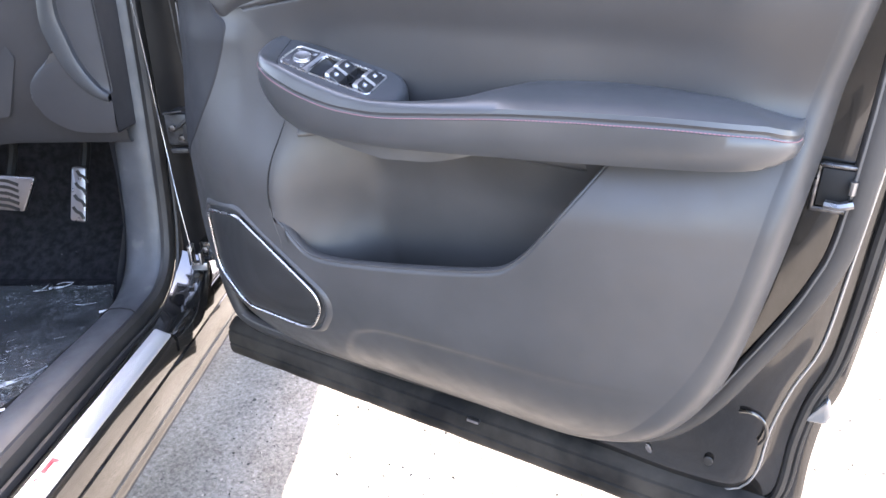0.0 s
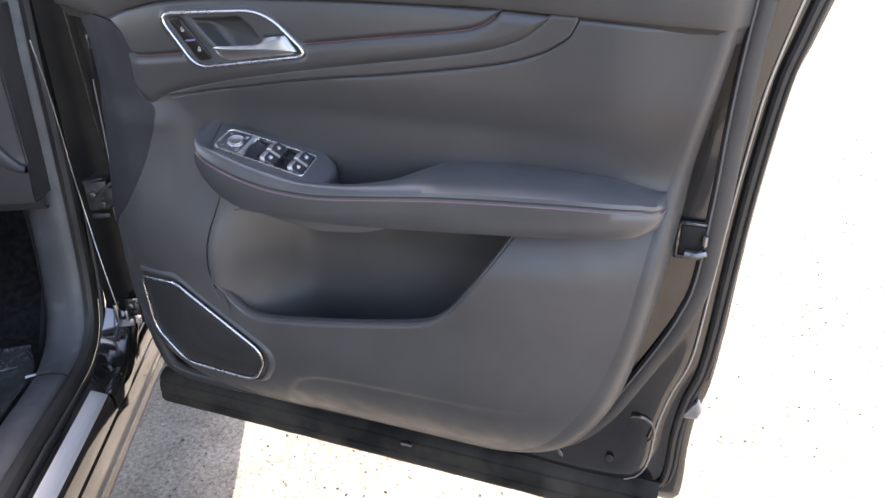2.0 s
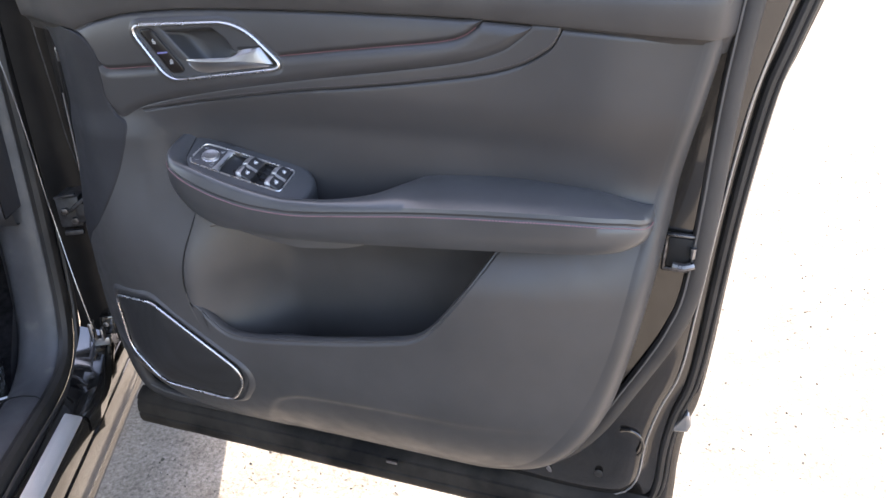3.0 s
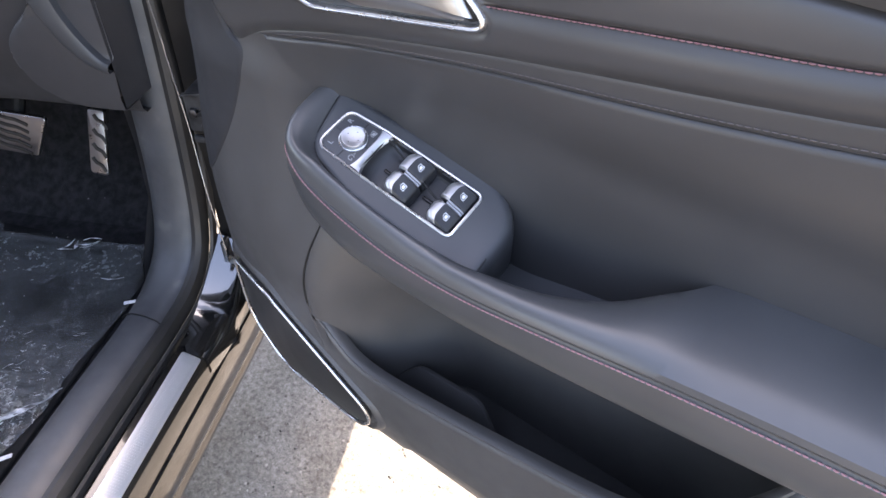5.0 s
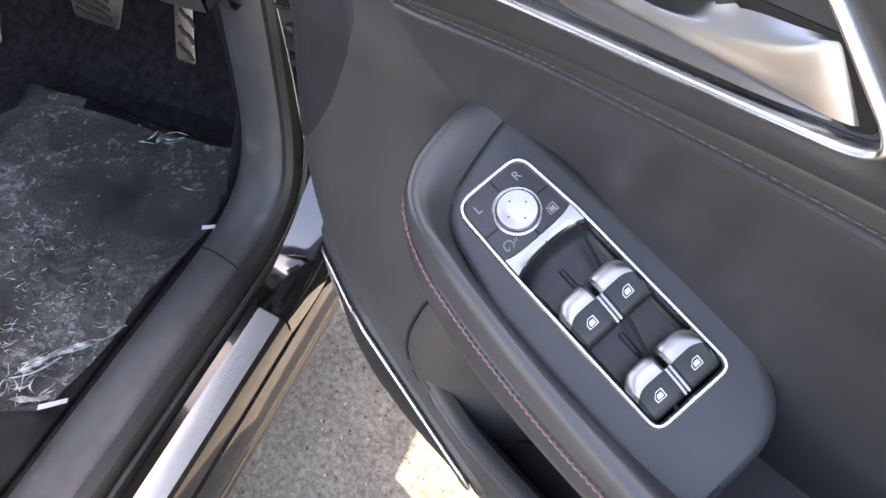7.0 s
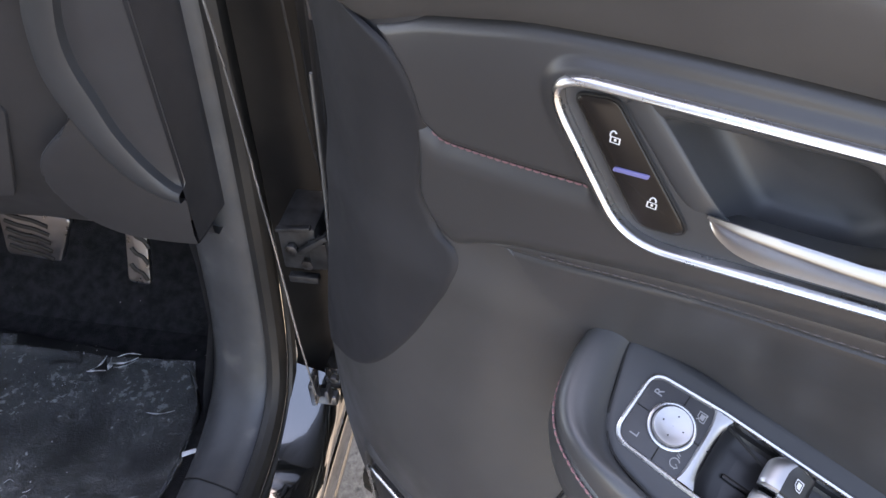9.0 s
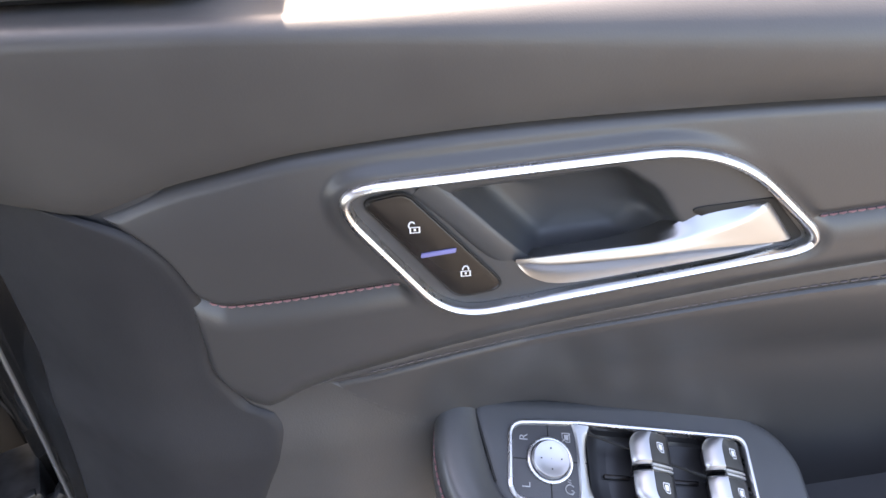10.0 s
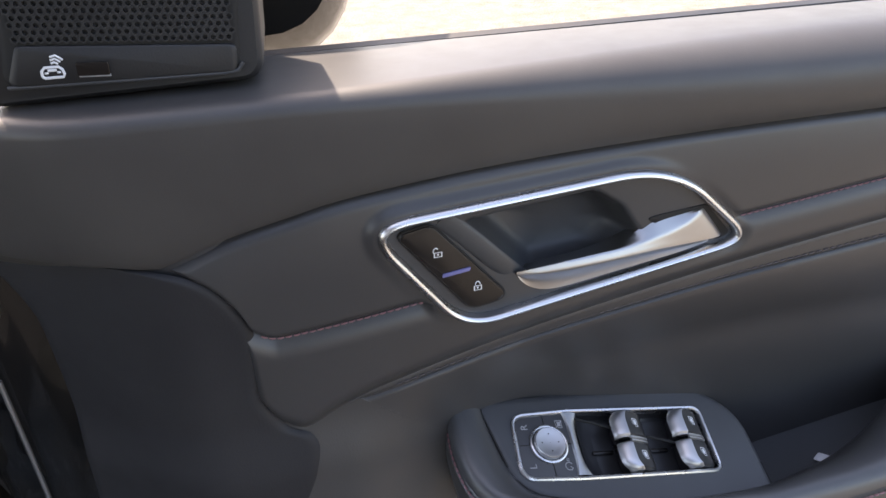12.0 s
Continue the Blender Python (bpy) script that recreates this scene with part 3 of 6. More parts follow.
# front wing, with its folded rear edge
wing = []
for i in range(18):
    z = 0.30 + 0.92 * i / 17
    back = 0.272 - 0.02 * sm(0.7, 1.2, z) + 0.03 * sm(0.5, 0.3, z)
    out = 0.118 + 0.040 * math.sin(math.pi * (z - 0.2) / 1.1) - 0.05 * sm(0.95, 1.25, z)
    wing.append([(out - 0.045, back + 0.03, z), (out - 0.03, back + 0.006, z), (out - 0.004, back, z), (out, back + 0.004, z), (out + 0.004, back + 0.10, z),
                 (out + 0.022, back + 0.45, z), (out + 0.015, back + 1.1, z)])
# wing return takes the gap's shade as its colour
part("wing_return", grid([w[:3] for w in wing]), GAP_SHADE, car, "folded return of the wing, coloured black for the gap's shade")
part("front_wing", grid([w[2:] for w in wing]), PAINT, car, "glossy black front wing")
# bonnet, roof and roof pillar lie out of view, added for shading
part("bonnet", grid([[(0.10, 0.30, 1.21), (-0.3, 0.30, 1.27), (-0.9, 0.30, 1.28)], [(0.11, 1.35, 1.08), (-0.3, 1.4, 1.14), (-0.9, 1.45, 1.15)]]), PAINT, car)
part("roof", grid([[(-0.10, 0.10, 1.55), (-0.5, 0.10, 1.62), (-1.2, 0.10, 1.62)], [(-0.16, -0.4, 1.64), (-0.5, -0.4, 1.69), (-1.2, -0.4, 1.69)],
                   [(-0.16, -1.6, 1.62), (-0.5, -1.6, 1.67), (-1.2, -1.6, 1.67)]]), PAINT, car)
part("roof_pillar", tube(spline([(-0.06, 0.26, 1.22), (-0.09, 0.12, 1.42), (-0.13, -0.05, 1.58)], 0.04), 0.03), PAINT, car)

# cabin floor, bulkhead and dashboard
part("floor_carpet", grid([[(-0.17, y, 0.37), (-0.20, y, 0.362), (-0.5, y, 0.36), (-0.95, y, 0.37), (-1.4, y, 0.37)] for y in (-1.3, -0.5, 0, 0.26, 0.34)]
                          + [[(-0.15, 0.47, 0.47), (-0.20, 0.47, 0.47), (-0.5, 0.47, 0.47), (-0.95, 0.47, 0.47), (-1.4, 0.47, 0.47)],
                             [(-0.10, 0.56, 0.70), (-0.20, 0.56, 0.70), (-0.5, 0.56, 0.70), (-0.95, 0.56, 0.70), (-1.4, 0.56, 0.70)],
                             [(-0.02, 0.58, 1.2), (-0.20, 0.58, 1.2), (-0.5, 0.58, 1.2), (-0.95, 0.58, 1.2), (-1.4, 0.58, 1.2)]]), CARPET, car, "black cabin carpet")
part("kick_panel", grid([[(-0.150 - 0.02 * sm(0.6, 0.36, z), y, z) for y in (0.14 + 0.09 * sm(0.36, 0.6, z), 0.26, 0.4, 0.57)] for z in (0.36, 0.45, 0.55, 0.65, 0.8, 1.0, 1.2)]), CARD_DARK, car, "black footwell kick panel")
part("far_side", grid([[(-1.4, y, z) for y in (-1.3, 0.58)] for z in (0.36, 1.02)]), CARD_DARK, car)

# plain unseen body and cabin, closing the place behind the opening and blocking light
part("body_side", grid([[(x, y, z) for y in (-2.6, -1.8, -1.02)] for x, z in ((0.02, 0.25), (0.10, 0.5), (0.11, 0.8), (0.06, 1.05), (-0.02, 1.3), (-0.12, 1.58), (-0.2, 1.64))]), PAINT, car)
part("cabin_back", grid([[(x, y, z) for x in (-0.22, -0.7, -1.4)] for y, z in ((-0.62, 0.40), (-0.80, 0.66), (-0.86, 1.15), (-0.95, 1.5))]), CARD_DARK, car)
part("windscreen_frame", tube(spline([(-0.02, 0.33, 1.20), (-0.07, 0.14, 1.42), (-0.13, -0.08, 1.60)], 0.04), 0.045), PAINT, car)

def resampled(line, n):
    s = [0.0]
    for a, b in zip(line, line[1:]):
        s.append(s[-1] + (b - a).length)
    return [Vector([np.interp(s[-1] * i / (n - 1), s, [p[k] for p in line]) for k in range(3)]) for i in range(n)]


def resample_line(points, n):
    """n even points along a smooth line in the plane."""
    line = spline([(x, z, 0) for x, z in points], 0.004)
    s = [0.0]
    for a, c in zip(line, line[1:]):
        s.append(s[-1] + (c - a).length)
    return [Vector([np.interp(s[-1] * i / (n - 1), s, [p[k] for p in line]) for k in range(2)]) for i in range(n)]


dash = thing("dashboard", (0, 0, 0), "black plastic lower dashboard with curved knee trim", "dashboard", turn=CAR)
rows = []
for i in range(40):
    x = -0.95 + 0.86 * i / 39
    z0 = 0.732 - 0.01 * sm(-0.30, -0.45, x)
    bulge = 0.03 * math.exp(-((x + 0.42) / 0.14) ** 2)
    rows.append([(x, 0.50, z0 + 0.05), (x, 0.28, z0 + 0.004), (x, 0.206, z0), (x, 0.198, z0 + 0.010), (x, 0.192 - bulge, z0 + 0.09), (x, 0.182 - bulge, 0.93),
                 (x, 0.168 - bulge, 1.03), (x, 0.165 - bulge, 1.08), (x, 0.20, 1.13), (x, 0.5, 1.17)])
part("lower_panel", grid(rows), DASH, dash)
part("service_cover", placed(plate(rounded([(-0.44, 0.79), (-0.30, 0.79), (-0.262, 0.90), (-0.275, 0.93), (-0.44, 0.93)], 0.012), 0.004, 0.0015), axes((0, 0.158, 0.0), (1, 0, 0), (0, 0.02, 1))), DASH, dash)
# knee trim: a flat curved band that narrows towards the pillar
left_line = resample_line([(-0.140, 1.12), (-0.158, 1.075), (-0.170, 1.039), (-0.178, 1.014), (-0.184, 0.966), (-0.178, 0.931), (-0.164, 0.895), (-0.147, 0.864), (-0.125, 0.840), (-0.099, 0.826), (-0.086, 0.824)], 40)
right_line = resample_line([(-0.110, 1.12), (-0.126, 1.075), (-0.138, 1.040), (-0.148, 1.005), (-0.149, 0.973), (-0.141, 0.939), (-0.132, 0.904), (-0.115, 0.870), (-0.094, 0.843), (-0.084, 0.838)], 40)
rows = []
for a, c in zip(left_line, right_line):
    row = []
    for k, lift in ((0, -0.006), (0.04, 0.004), (0.2, 0.0065), (0.5, 0.0075), (0.8, 0.0065), (0.96, 0.004), (1, -0.006)):
        p = a.lerp(c, k)
        row.append((p.x, 0.152 - lift, p.y))
    rows.append(row)
part("knee_trim", grid(rows), SOFT, dash, "curved satin black knee trim")
rows = []
for c in right_line:
    rows.append([(c.x + (-0.083 - c.x) * k, 0.158 + 0.004 * k, c.y + 0.004 * k) for k in (0, 0.3, 0.6, 1.0)])
part("end_panel", grid(rows), CARD_DARK, dash)
part("dash_side", grid([[(-0.0845 + 0.004 * k, 0.156 + 0.10 * k, z) for k in (0, 0.3, 0.65, 1)] for z in (0.766, 0.80, 0.84, 0.9, 1.0, 1.12)]), CARD_DARK, dash)
# knee cover under the trim, with its bright rolled edge
edge_line_ = resample_line([(-0.172, 0.915), (-0.196, 0.893), (-0.219, 0.872), (-0.233, 0.852), (-0.235, 0.828), (-0.222, 0.797), (-0.198, 0.778), (-0.164, 0.765), (-0.116, 0.762), (-0.085, 0.763)], 36)
rows = []
for a, c in zip(edge_line_, resample_line([(-0.176, 0.925), (-0.164, 0.895), (-0.147, 0.864), (-0.125, 0.840), (-0.099, 0.826), (-0.083, 0.824)], 36)):
    rows.append([(a.x + 0.004, 0.190, a.y + 0.003), (a.x, 0.160, a.y), (a.lerp(c, 0.03).x, 0.153, a.lerp(c, 0.03).y), (a.lerp(c, 0.3).x, 0.150, a.lerp(c, 0.3).y), (c.x, 0.154, c.y)])
part("knee_cover", grid(rows), DASH, dash, "black knee cover under the trim")
part("panel_edge", tube([(p.x, 0.156, p.y) for p in edge_line_[:16]], 0.0016), SOFT, dash, "satin edge of the knee cover")


# pedals
def pad(name, corners, grooves, label):
    """A ribbed metal pedal pad with a rubber inlay, on its lever."""
    ped = thing(name, (0, 0, 0), label, "pedal", "pedals", turn=CAR)
    o, u, v = Vector(corners[0]), Vector(corners[1]) - Vector(corners[0]), Vector(corners[3]) - Vector(corners[0])
    m = axes(o, u, v)
    flat2 = [(m.inverted() @ Vector(c)).to_2d() for c in corners]
    part("pad", placed(plate(rounded(flat2, 0.008), 0.008, 0.002), m), STEEL, ped, "scuffed steel pedal pad")
    length, width = v.length, u.length
    for k in range(grooves):
        y = length * (k + 0.75) / (grooves + 0.5)
        line = spline([(width * a, y + length * 0.09 * s, 0.0085) for a, s in ((0.10, 1.0), (0.33, 0.2), (0.62, -0.1), (0.88, -1.1))], 0.006)
        part("rubber_rib", placed(tube(line, 0.0036, flat=0.6), m), RUBBER, ped)
    mid = o + u * 0.5 + v * 0.75
    part("lever", tube([mid + Vector((0, 0.012, 0)), mid + Vector((0, 0.05, 0.06)), mid + Vector((0, 0.10, 0.22))], 0.011), VOID, ped)
    return ped


pad("accelerator_pedal", [(-0.316, 0.302, 0.527), (-0.283, 0.304, 0.521), (-0.277, 0.342, 0.640), (-0.307, 0.342, 0.642)], 4, "narrow steel accelerator pedal with rubber ribs")
pad("brake_pedal", [(-0.505, 0.309, 0.553), (-0.420, 0.309, 0.547), (-0.386, 0.326, 0.622), (-0.500, 0.326, 0.628)], 5, "wide steel brake pedal with rubber ribs")
pad("foot_rest", [(-0.80, 0.30, 0.44), (-0.72, 0.30, 0.44), (-0.70, 0.40, 0.66), (-0.77, 0.40, 0.66)], 6, "ribbed black foot rest beside the pedals")

# floor mat under crumpled protective film
mat_outline = rounded([(-0.62, -0.75), (-0.195, -0.75), (-0.195, 0.19), (-0.25, 0.27), (-0.66, 0.30), (-0.70, 0.1)], 0.05)
single("floor_mat", plate(mat_outline, 0.008, 0.003), MAT, "black carpet floor mat lying in the driver's footwell", "mat", turn=CAR @ pose(0, 0, 0.366))
rng = random.Random(11)
film_top = curve([(-0.72, 0.06), (-0.70, 0.13), (-0.678, 0.185), (-0.629, 0.232), (-0.54, 0.260), (-0.402, 0.260), (-0.24, 0.271), (-0.17, 0.272)])
film_low = curve([(-0.72, -0.25), (-0.365, -0.23), (-0.332, -0.217), (-0.30, -0.222), (-0.262, -0.240), (-0.235, -0.232), (-0.17, -0.205)])
film_side = curve([(-0.25, -0.235), (-0.213, -0.216), (-0.183, -0.209), (-0.094, -0.197), (-0.033, -0.201), (0.029, -0.189), (0.098, -0.180), (0.2, -0.203), (0.275, -0.24)])
rows = []
for i in range(170):
    row = []
    for j in range(170):
        x = -0.72 + 0.54 * j / 169
        y = film_low(x) + (film_top(x) - film_low(x)) * i / 169
        x = -0.72 + (film_side(y) + 0.72) * j / 169
        y = film_low(x) + (film_top(x) - film_low(x)) * i / 169
        p = Vector((x * 9, y * 9, 0))
        q = Vector((x * 38 + y * 22, y * 60 - x * 20, 3))
        rough_part = sm(0.10, -0.10, y) * (0.4 + 0.6 * sm(-0.5, -0.25, x))
        z = 0.3795 + 0.003 * noise.noise(p * 0.5) + (0.0004 + 0.0042 * rough_part) * max(0, 1 - abs(noise.noise(q)) * 4.5) ** 2 + 0.0010 * max(0, 1 - abs(noise.noise(p * 3.1)) * 6) ** 2
        z += 0.008 * sm(-0.225, -0.18, x) * sm(-0.05, 0.05, y) + 0.008 * sm(-0.15, -0.20, y) * max(0, noise.noise(p * 2.2))
        edge = 0.005 * noise.noise(Vector((x * 40, 3, 0))) * sm(145, 169, i)
        row.append((x + 0.004 * noise.noise(Vector((1, y * 40, 0))) * sm(150, 169, j), y + edge, z + (0.003 if i > 166 else 0)))
    rows.append(row)
film = single("protective_film", grid(rows), FILM, "crumpled clear plastic film spread over the footwell mat", "plastic film", turn=CAR)


flap = bpy.data.meshes.new("torn_flap")
flap.from_pydata([(-0.655, 0.222, 0.3835), (-0.600, 0.240, 0.3835), (-0.545, 0.262, 0.3835), (-0.547, 0.279, 0.386), (-0.612, 0.272, 0.387), (-0.672, 0.273, 0.386)], [], [(0, 1, 4, 5), (1, 2, 3, 4)])
flap.materials.append(FILM)
new("torn_flap", flap).parent = film


def shard(x, y, z, angle, length, width, roll_, name, mat, curl=0.12):
    """A thin curling fold of film: a narrow bent blade lying on the sheet."""
    m = pose(x, y, z, 0, 0, angle) @ pose(0, 0, 0, roll_, 0, 0)
    turn, swing = rng.uniform(-1, 1) * curl * length, rng.uniform(2.0, 5.0)
    rows = []
    for k in range(9):
        t = k / 8
        w = width * 0.5 * math.sin(math.pi * (0.08 + 0.84 * t)) * (0.7 + 0.3 * math.sin(t * 9 + angle))
        u, v = length * (t - 0.5), turn * math.sin(swing * t)
        rows.append([tuple(m @ Vector((u, v + w * side, 0.0004 + (0.25 * width if side == 0 else 0)))) for side in (-1, 0, 1)])
    data = bpy.data.meshes.new(name)
    verts, faces = grid(rows)
    data.from_pydata(verts, [], faces)
    data.materials.append(mat)
    ob = new(name, data)
    ob.parent = film


# bunched bright rim and short wrinkles, glints in their colour; small tear with slivers
for i in range(14):
    t = rng.random()
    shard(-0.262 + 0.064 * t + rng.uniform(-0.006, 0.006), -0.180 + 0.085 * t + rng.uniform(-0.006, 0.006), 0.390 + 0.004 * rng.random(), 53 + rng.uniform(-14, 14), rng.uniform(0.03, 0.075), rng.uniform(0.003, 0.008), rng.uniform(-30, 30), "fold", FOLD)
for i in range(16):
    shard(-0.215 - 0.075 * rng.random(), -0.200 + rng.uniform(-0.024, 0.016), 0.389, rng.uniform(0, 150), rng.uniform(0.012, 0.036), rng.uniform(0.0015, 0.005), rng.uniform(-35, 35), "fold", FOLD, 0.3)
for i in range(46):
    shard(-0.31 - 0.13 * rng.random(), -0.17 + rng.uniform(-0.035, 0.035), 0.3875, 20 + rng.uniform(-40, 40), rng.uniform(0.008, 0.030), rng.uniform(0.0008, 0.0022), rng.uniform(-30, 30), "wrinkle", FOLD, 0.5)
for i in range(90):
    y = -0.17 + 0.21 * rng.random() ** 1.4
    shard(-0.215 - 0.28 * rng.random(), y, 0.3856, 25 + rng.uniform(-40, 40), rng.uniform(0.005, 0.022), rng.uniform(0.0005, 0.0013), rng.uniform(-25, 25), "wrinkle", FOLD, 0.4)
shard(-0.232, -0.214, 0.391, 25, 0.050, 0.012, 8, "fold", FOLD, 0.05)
hole = bpy.data.meshes.new("tear")
hole.from_pydata([(-0.390, 0.224, 0.3862), (-0.368, 0.230, 0.3862), (-0.378, 0.252, 0.3862)], [], [(0, 1, 2)])
hole.materials.append(VOID)
new("tear", hole).parent = film
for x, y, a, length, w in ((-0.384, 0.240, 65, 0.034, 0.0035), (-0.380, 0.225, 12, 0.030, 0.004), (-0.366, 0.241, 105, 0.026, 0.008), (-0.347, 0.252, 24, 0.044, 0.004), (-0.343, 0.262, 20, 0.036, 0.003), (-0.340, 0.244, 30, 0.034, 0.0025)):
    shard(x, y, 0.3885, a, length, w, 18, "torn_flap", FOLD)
# lone sliver of pale colour in place of a glint on the film
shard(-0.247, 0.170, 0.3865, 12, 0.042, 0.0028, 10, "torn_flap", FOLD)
for x, y, z, r, k in ((-0.166, 0.100, 0.408, 30, 0.55), (-0.200, -0.211, 0.392, 40, 1.0)):
    flake = placed(plate(rounded([(-0.018, -0.004), (0.017, -0.002), (0.019, 0.004), (-0.016, 0.003)], 0.001), 0.0008, 0.0003), pose(x, y, z, 12, 8, r) @ Matrix.Diagonal((k, 1, 1, 1)))
    single("paper_scrap", flake, WHITE, "small white paper scrap at the edge of the film", "scrap", turn=CAR)
crumbs = []
for i in range(60):
    x, y = (rng.uniform(-0.68, -0.2), rng.uniform(-0.15, 0.36))
    r = rng.choice((0.0008, 0.0011, 0.0016, 0.003 if i % 9 == 0 else 0.001))
    z = 0.384 if y < 0.27 else 0.374 + (y - 0.27) * 0.8 * (y > 0.3)
    crumbs.append(placed(([(r, 0, 0), (-r*0.8, r*0.5, 0), (-r*0.7, -r*0.6, 0), (0.1*r, 0.2*r, r*0.7)], [(0, 1, 3), (1, 2, 3), (2, 0, 3)]), pose(x, y, z, 0, 0, rng.uniform(0, 360))))
single("crumbs", joined(*crumbs), GREY_PRINT, "pale crumbs of dust on carpet and film", "dust", "stuff", False, CAR)

# ---- the open front door; its inner face looks towards -y ----
DOOR_AT = (-1.05, 0.88, 0.28)
door = thing("car_door", DOOR_AT, "open black front car door with leatherette trim and red stitching", "car door")

useam = curve([(-0.98, 1.122), (-0.93, 1.119), (-0.875, 1.117), (-0.850, 1.113), (-0.838, 1.1165), (-0.815, 1.125), (-0.786, 1.132), (-0.757, 1.1385), (-0.72, 1.143), (-0.68, 1.1465), (-0.626, 1.149), (-0.55, 1.1505), (-0.43, 1.1515), (-0.35, 1.151), (-0.28, 1.150), (-0.165, 1.1445), (0.03, 1.133), (0.06, 1.131)])
redline = curve([(-0.82, 1.072), (-0.811, 1.066), (-0.800, 1.061), (-0.785, 1.062), (-0.72, 1.069), (-0.52, 1.0915), (-0.43, 1.1030), (-0.353, 1.1125), (-0.2785, 1.1225), (-0.256, 1.1295), (-0.241, 1.140), (-0.2325, 1.1475)])
foldlow = curve([(-0.822, 1.05), (-0.8165, 1.015), (-0.807, 0.9945), (-0.794, 0.9875), (-0.772, 0.9975), (-0.750, 1.0065), (-0.6456, 1.031), (-0.5365, 1.0505), (-0.439, 1.0660), (-0.326, 1.083), (-0.252, 1.0965), (-0.208, 1.1115), (-0.189, 1.125), (-0.174, 1.139), (-0.170, 1.146)])
lowstitch = curve([(-0.79, 0.9885), (-0.772, 0.9970), (-0.755, 1.0010), (-0.738, 1.0040), (-0.718, 1.0080), (-0.693, 1.0125), (-0.612, 1.026), (-0.505, 1.0425), (-0.381, 1.0578), (-0.2746, 1.074), (-0.227, 1.083), (-0.184, 1.0966), (-0.161, 1.1095), (-0.1466, 1.121), (-0.1375, 1.138)])
rear = curve([(0.378, -0.26), (0.388, -0.215), (0.405, -0.175), (0.455, -0.092), (0.52, -0.052), (0.60, -0.024), (0.71, -0.004), (0.85, 0.014), (1.0, 0.031), (1.13, 0.050), (1.2, 0.058)])
front = curve([(0.378, -0.925), (0.42, -0.955), (0.50, -0.972), (0.60, -0.976), (0.75, -0.957), (0.90, -0.942), (1.06, -0.932), (1.12, -0.955), (1.2, -0.98)])


rim_width = curve([(0.38, 0.078), (0.45, 0.070), (0.522, 0.061), (0.584, 0.051), (0.65, 0.041), (0.73, 0.036), (0.83, 0.036), (0.92, 0.032), (1.03, 0.028), (1.2, 0.0265)])
press_edge = curve([(-0.61, 0.455), (-0.60, 0.475), (-0.585, 0.505), (-0.56, 0.538), (-0.51, 0.556), (-0.42, 0.562), (-0.30, 0.566), (0.0, 0.57)])


def pressed(x, z):
    """The shallow pressed field of the lower card."""
    return 0.0032 * sm(0.0, 0.012, press_edge(x) - z) * sm(-0.612, -0.59, x) * sm(-0.05, -0.22, x)


def upper_depth(x, z):
    return 0.7525 + 0.0105 * sm(-0.80, -0.50, x) + 0.020 * sm(1.05, 0.94, z) * sm(-0.74, -0.62, x) - 0.010 * sm(1.0, 0.95, z) * sm(-0.72, -0.77, x) + 0.054 * sm(-0.84, -0.97, x) + 0.012 * sm(-0.1, 0.03, x)


def lower_depth(x, z):
    b = min(1.0, max(0.0, (0.62 - z) / 0.24))
    f = min(1.0, max(0.0, (-0.70 - x) / 0.28))
    r = min(1.0, max(0.0, (x + 0.26) / 0.26))
    return 0.695 + 0.105 * b ** 2.5 + 0.10 * f ** 2.3 + 0.055 * r ** 1.6 + pressed(x, z)


def depth(x, z):
    w = sm(0.955, 0.79 - 0.05 * sm(-0.56, -0.64, x), z)
    return upper_depth(x, z) * (1 - w) + lower_depth(x, z) * w


def rim(e, r, d):
    return d * (1 - min(1.0, max(0.0, e) / r)) ** 2.2


def columns(x0, x1, low, high, proud, r=0.007, d=0.008, nx=120, nz=18, ends=(True, True), surface=None):
    """A padded panel between two lines over the door, with rolled edges."""
    rows = []
    for i in range(nx + 1):
        x = x0 + (x1 - x0) * (0.5 - 0.5 * math.cos(math.pi * i / nx) if ends[0] and ends[1] else i / nx)
        a, b = low(x), max(low(x), high(x))
        row = []
        for j in range(nz + 1):
            z = a + (b - a) * (0.5 - 0.5 * math.cos(math.pi * j / nz))
            e = min(z - a, b - z)
            if ends[0]:
                e = min(e, (x - x0) * 2.5)
            if ends[1]:
                e = min(e, x1 - x)
            row.append((x, (surface or depth)(x, z) - proud + rim(e, r, d), z))
        rows.append(row)
    return grid(rows)


def bands(z0, z1, left, right, proud, r=0.006, d=0.007, nz=90, nx=40, ends=(False, False), surface=depth):
    """A panel between two upright lines."""
    rows = []
    for i in range(nz + 1):
        z = z0 + (z1 - z0) * i / nz
        a, b = left(z), max(left(z), right(z))
        row = []
        for j in range(nx + 1):
            x = a + (b - a) * (0.5 - 0.5 * math.cos(math.pi * j / nx))
            e = min(x - a, b - x)
            if ends[0]:
                e = min(e, z - z0)
            if ends[1]:
                e = min(e, z1 - z)
            row.append((x, surface(x, z) - proud + rim(e, r, d), z))
        rows.append(row)
    return grid(rows)


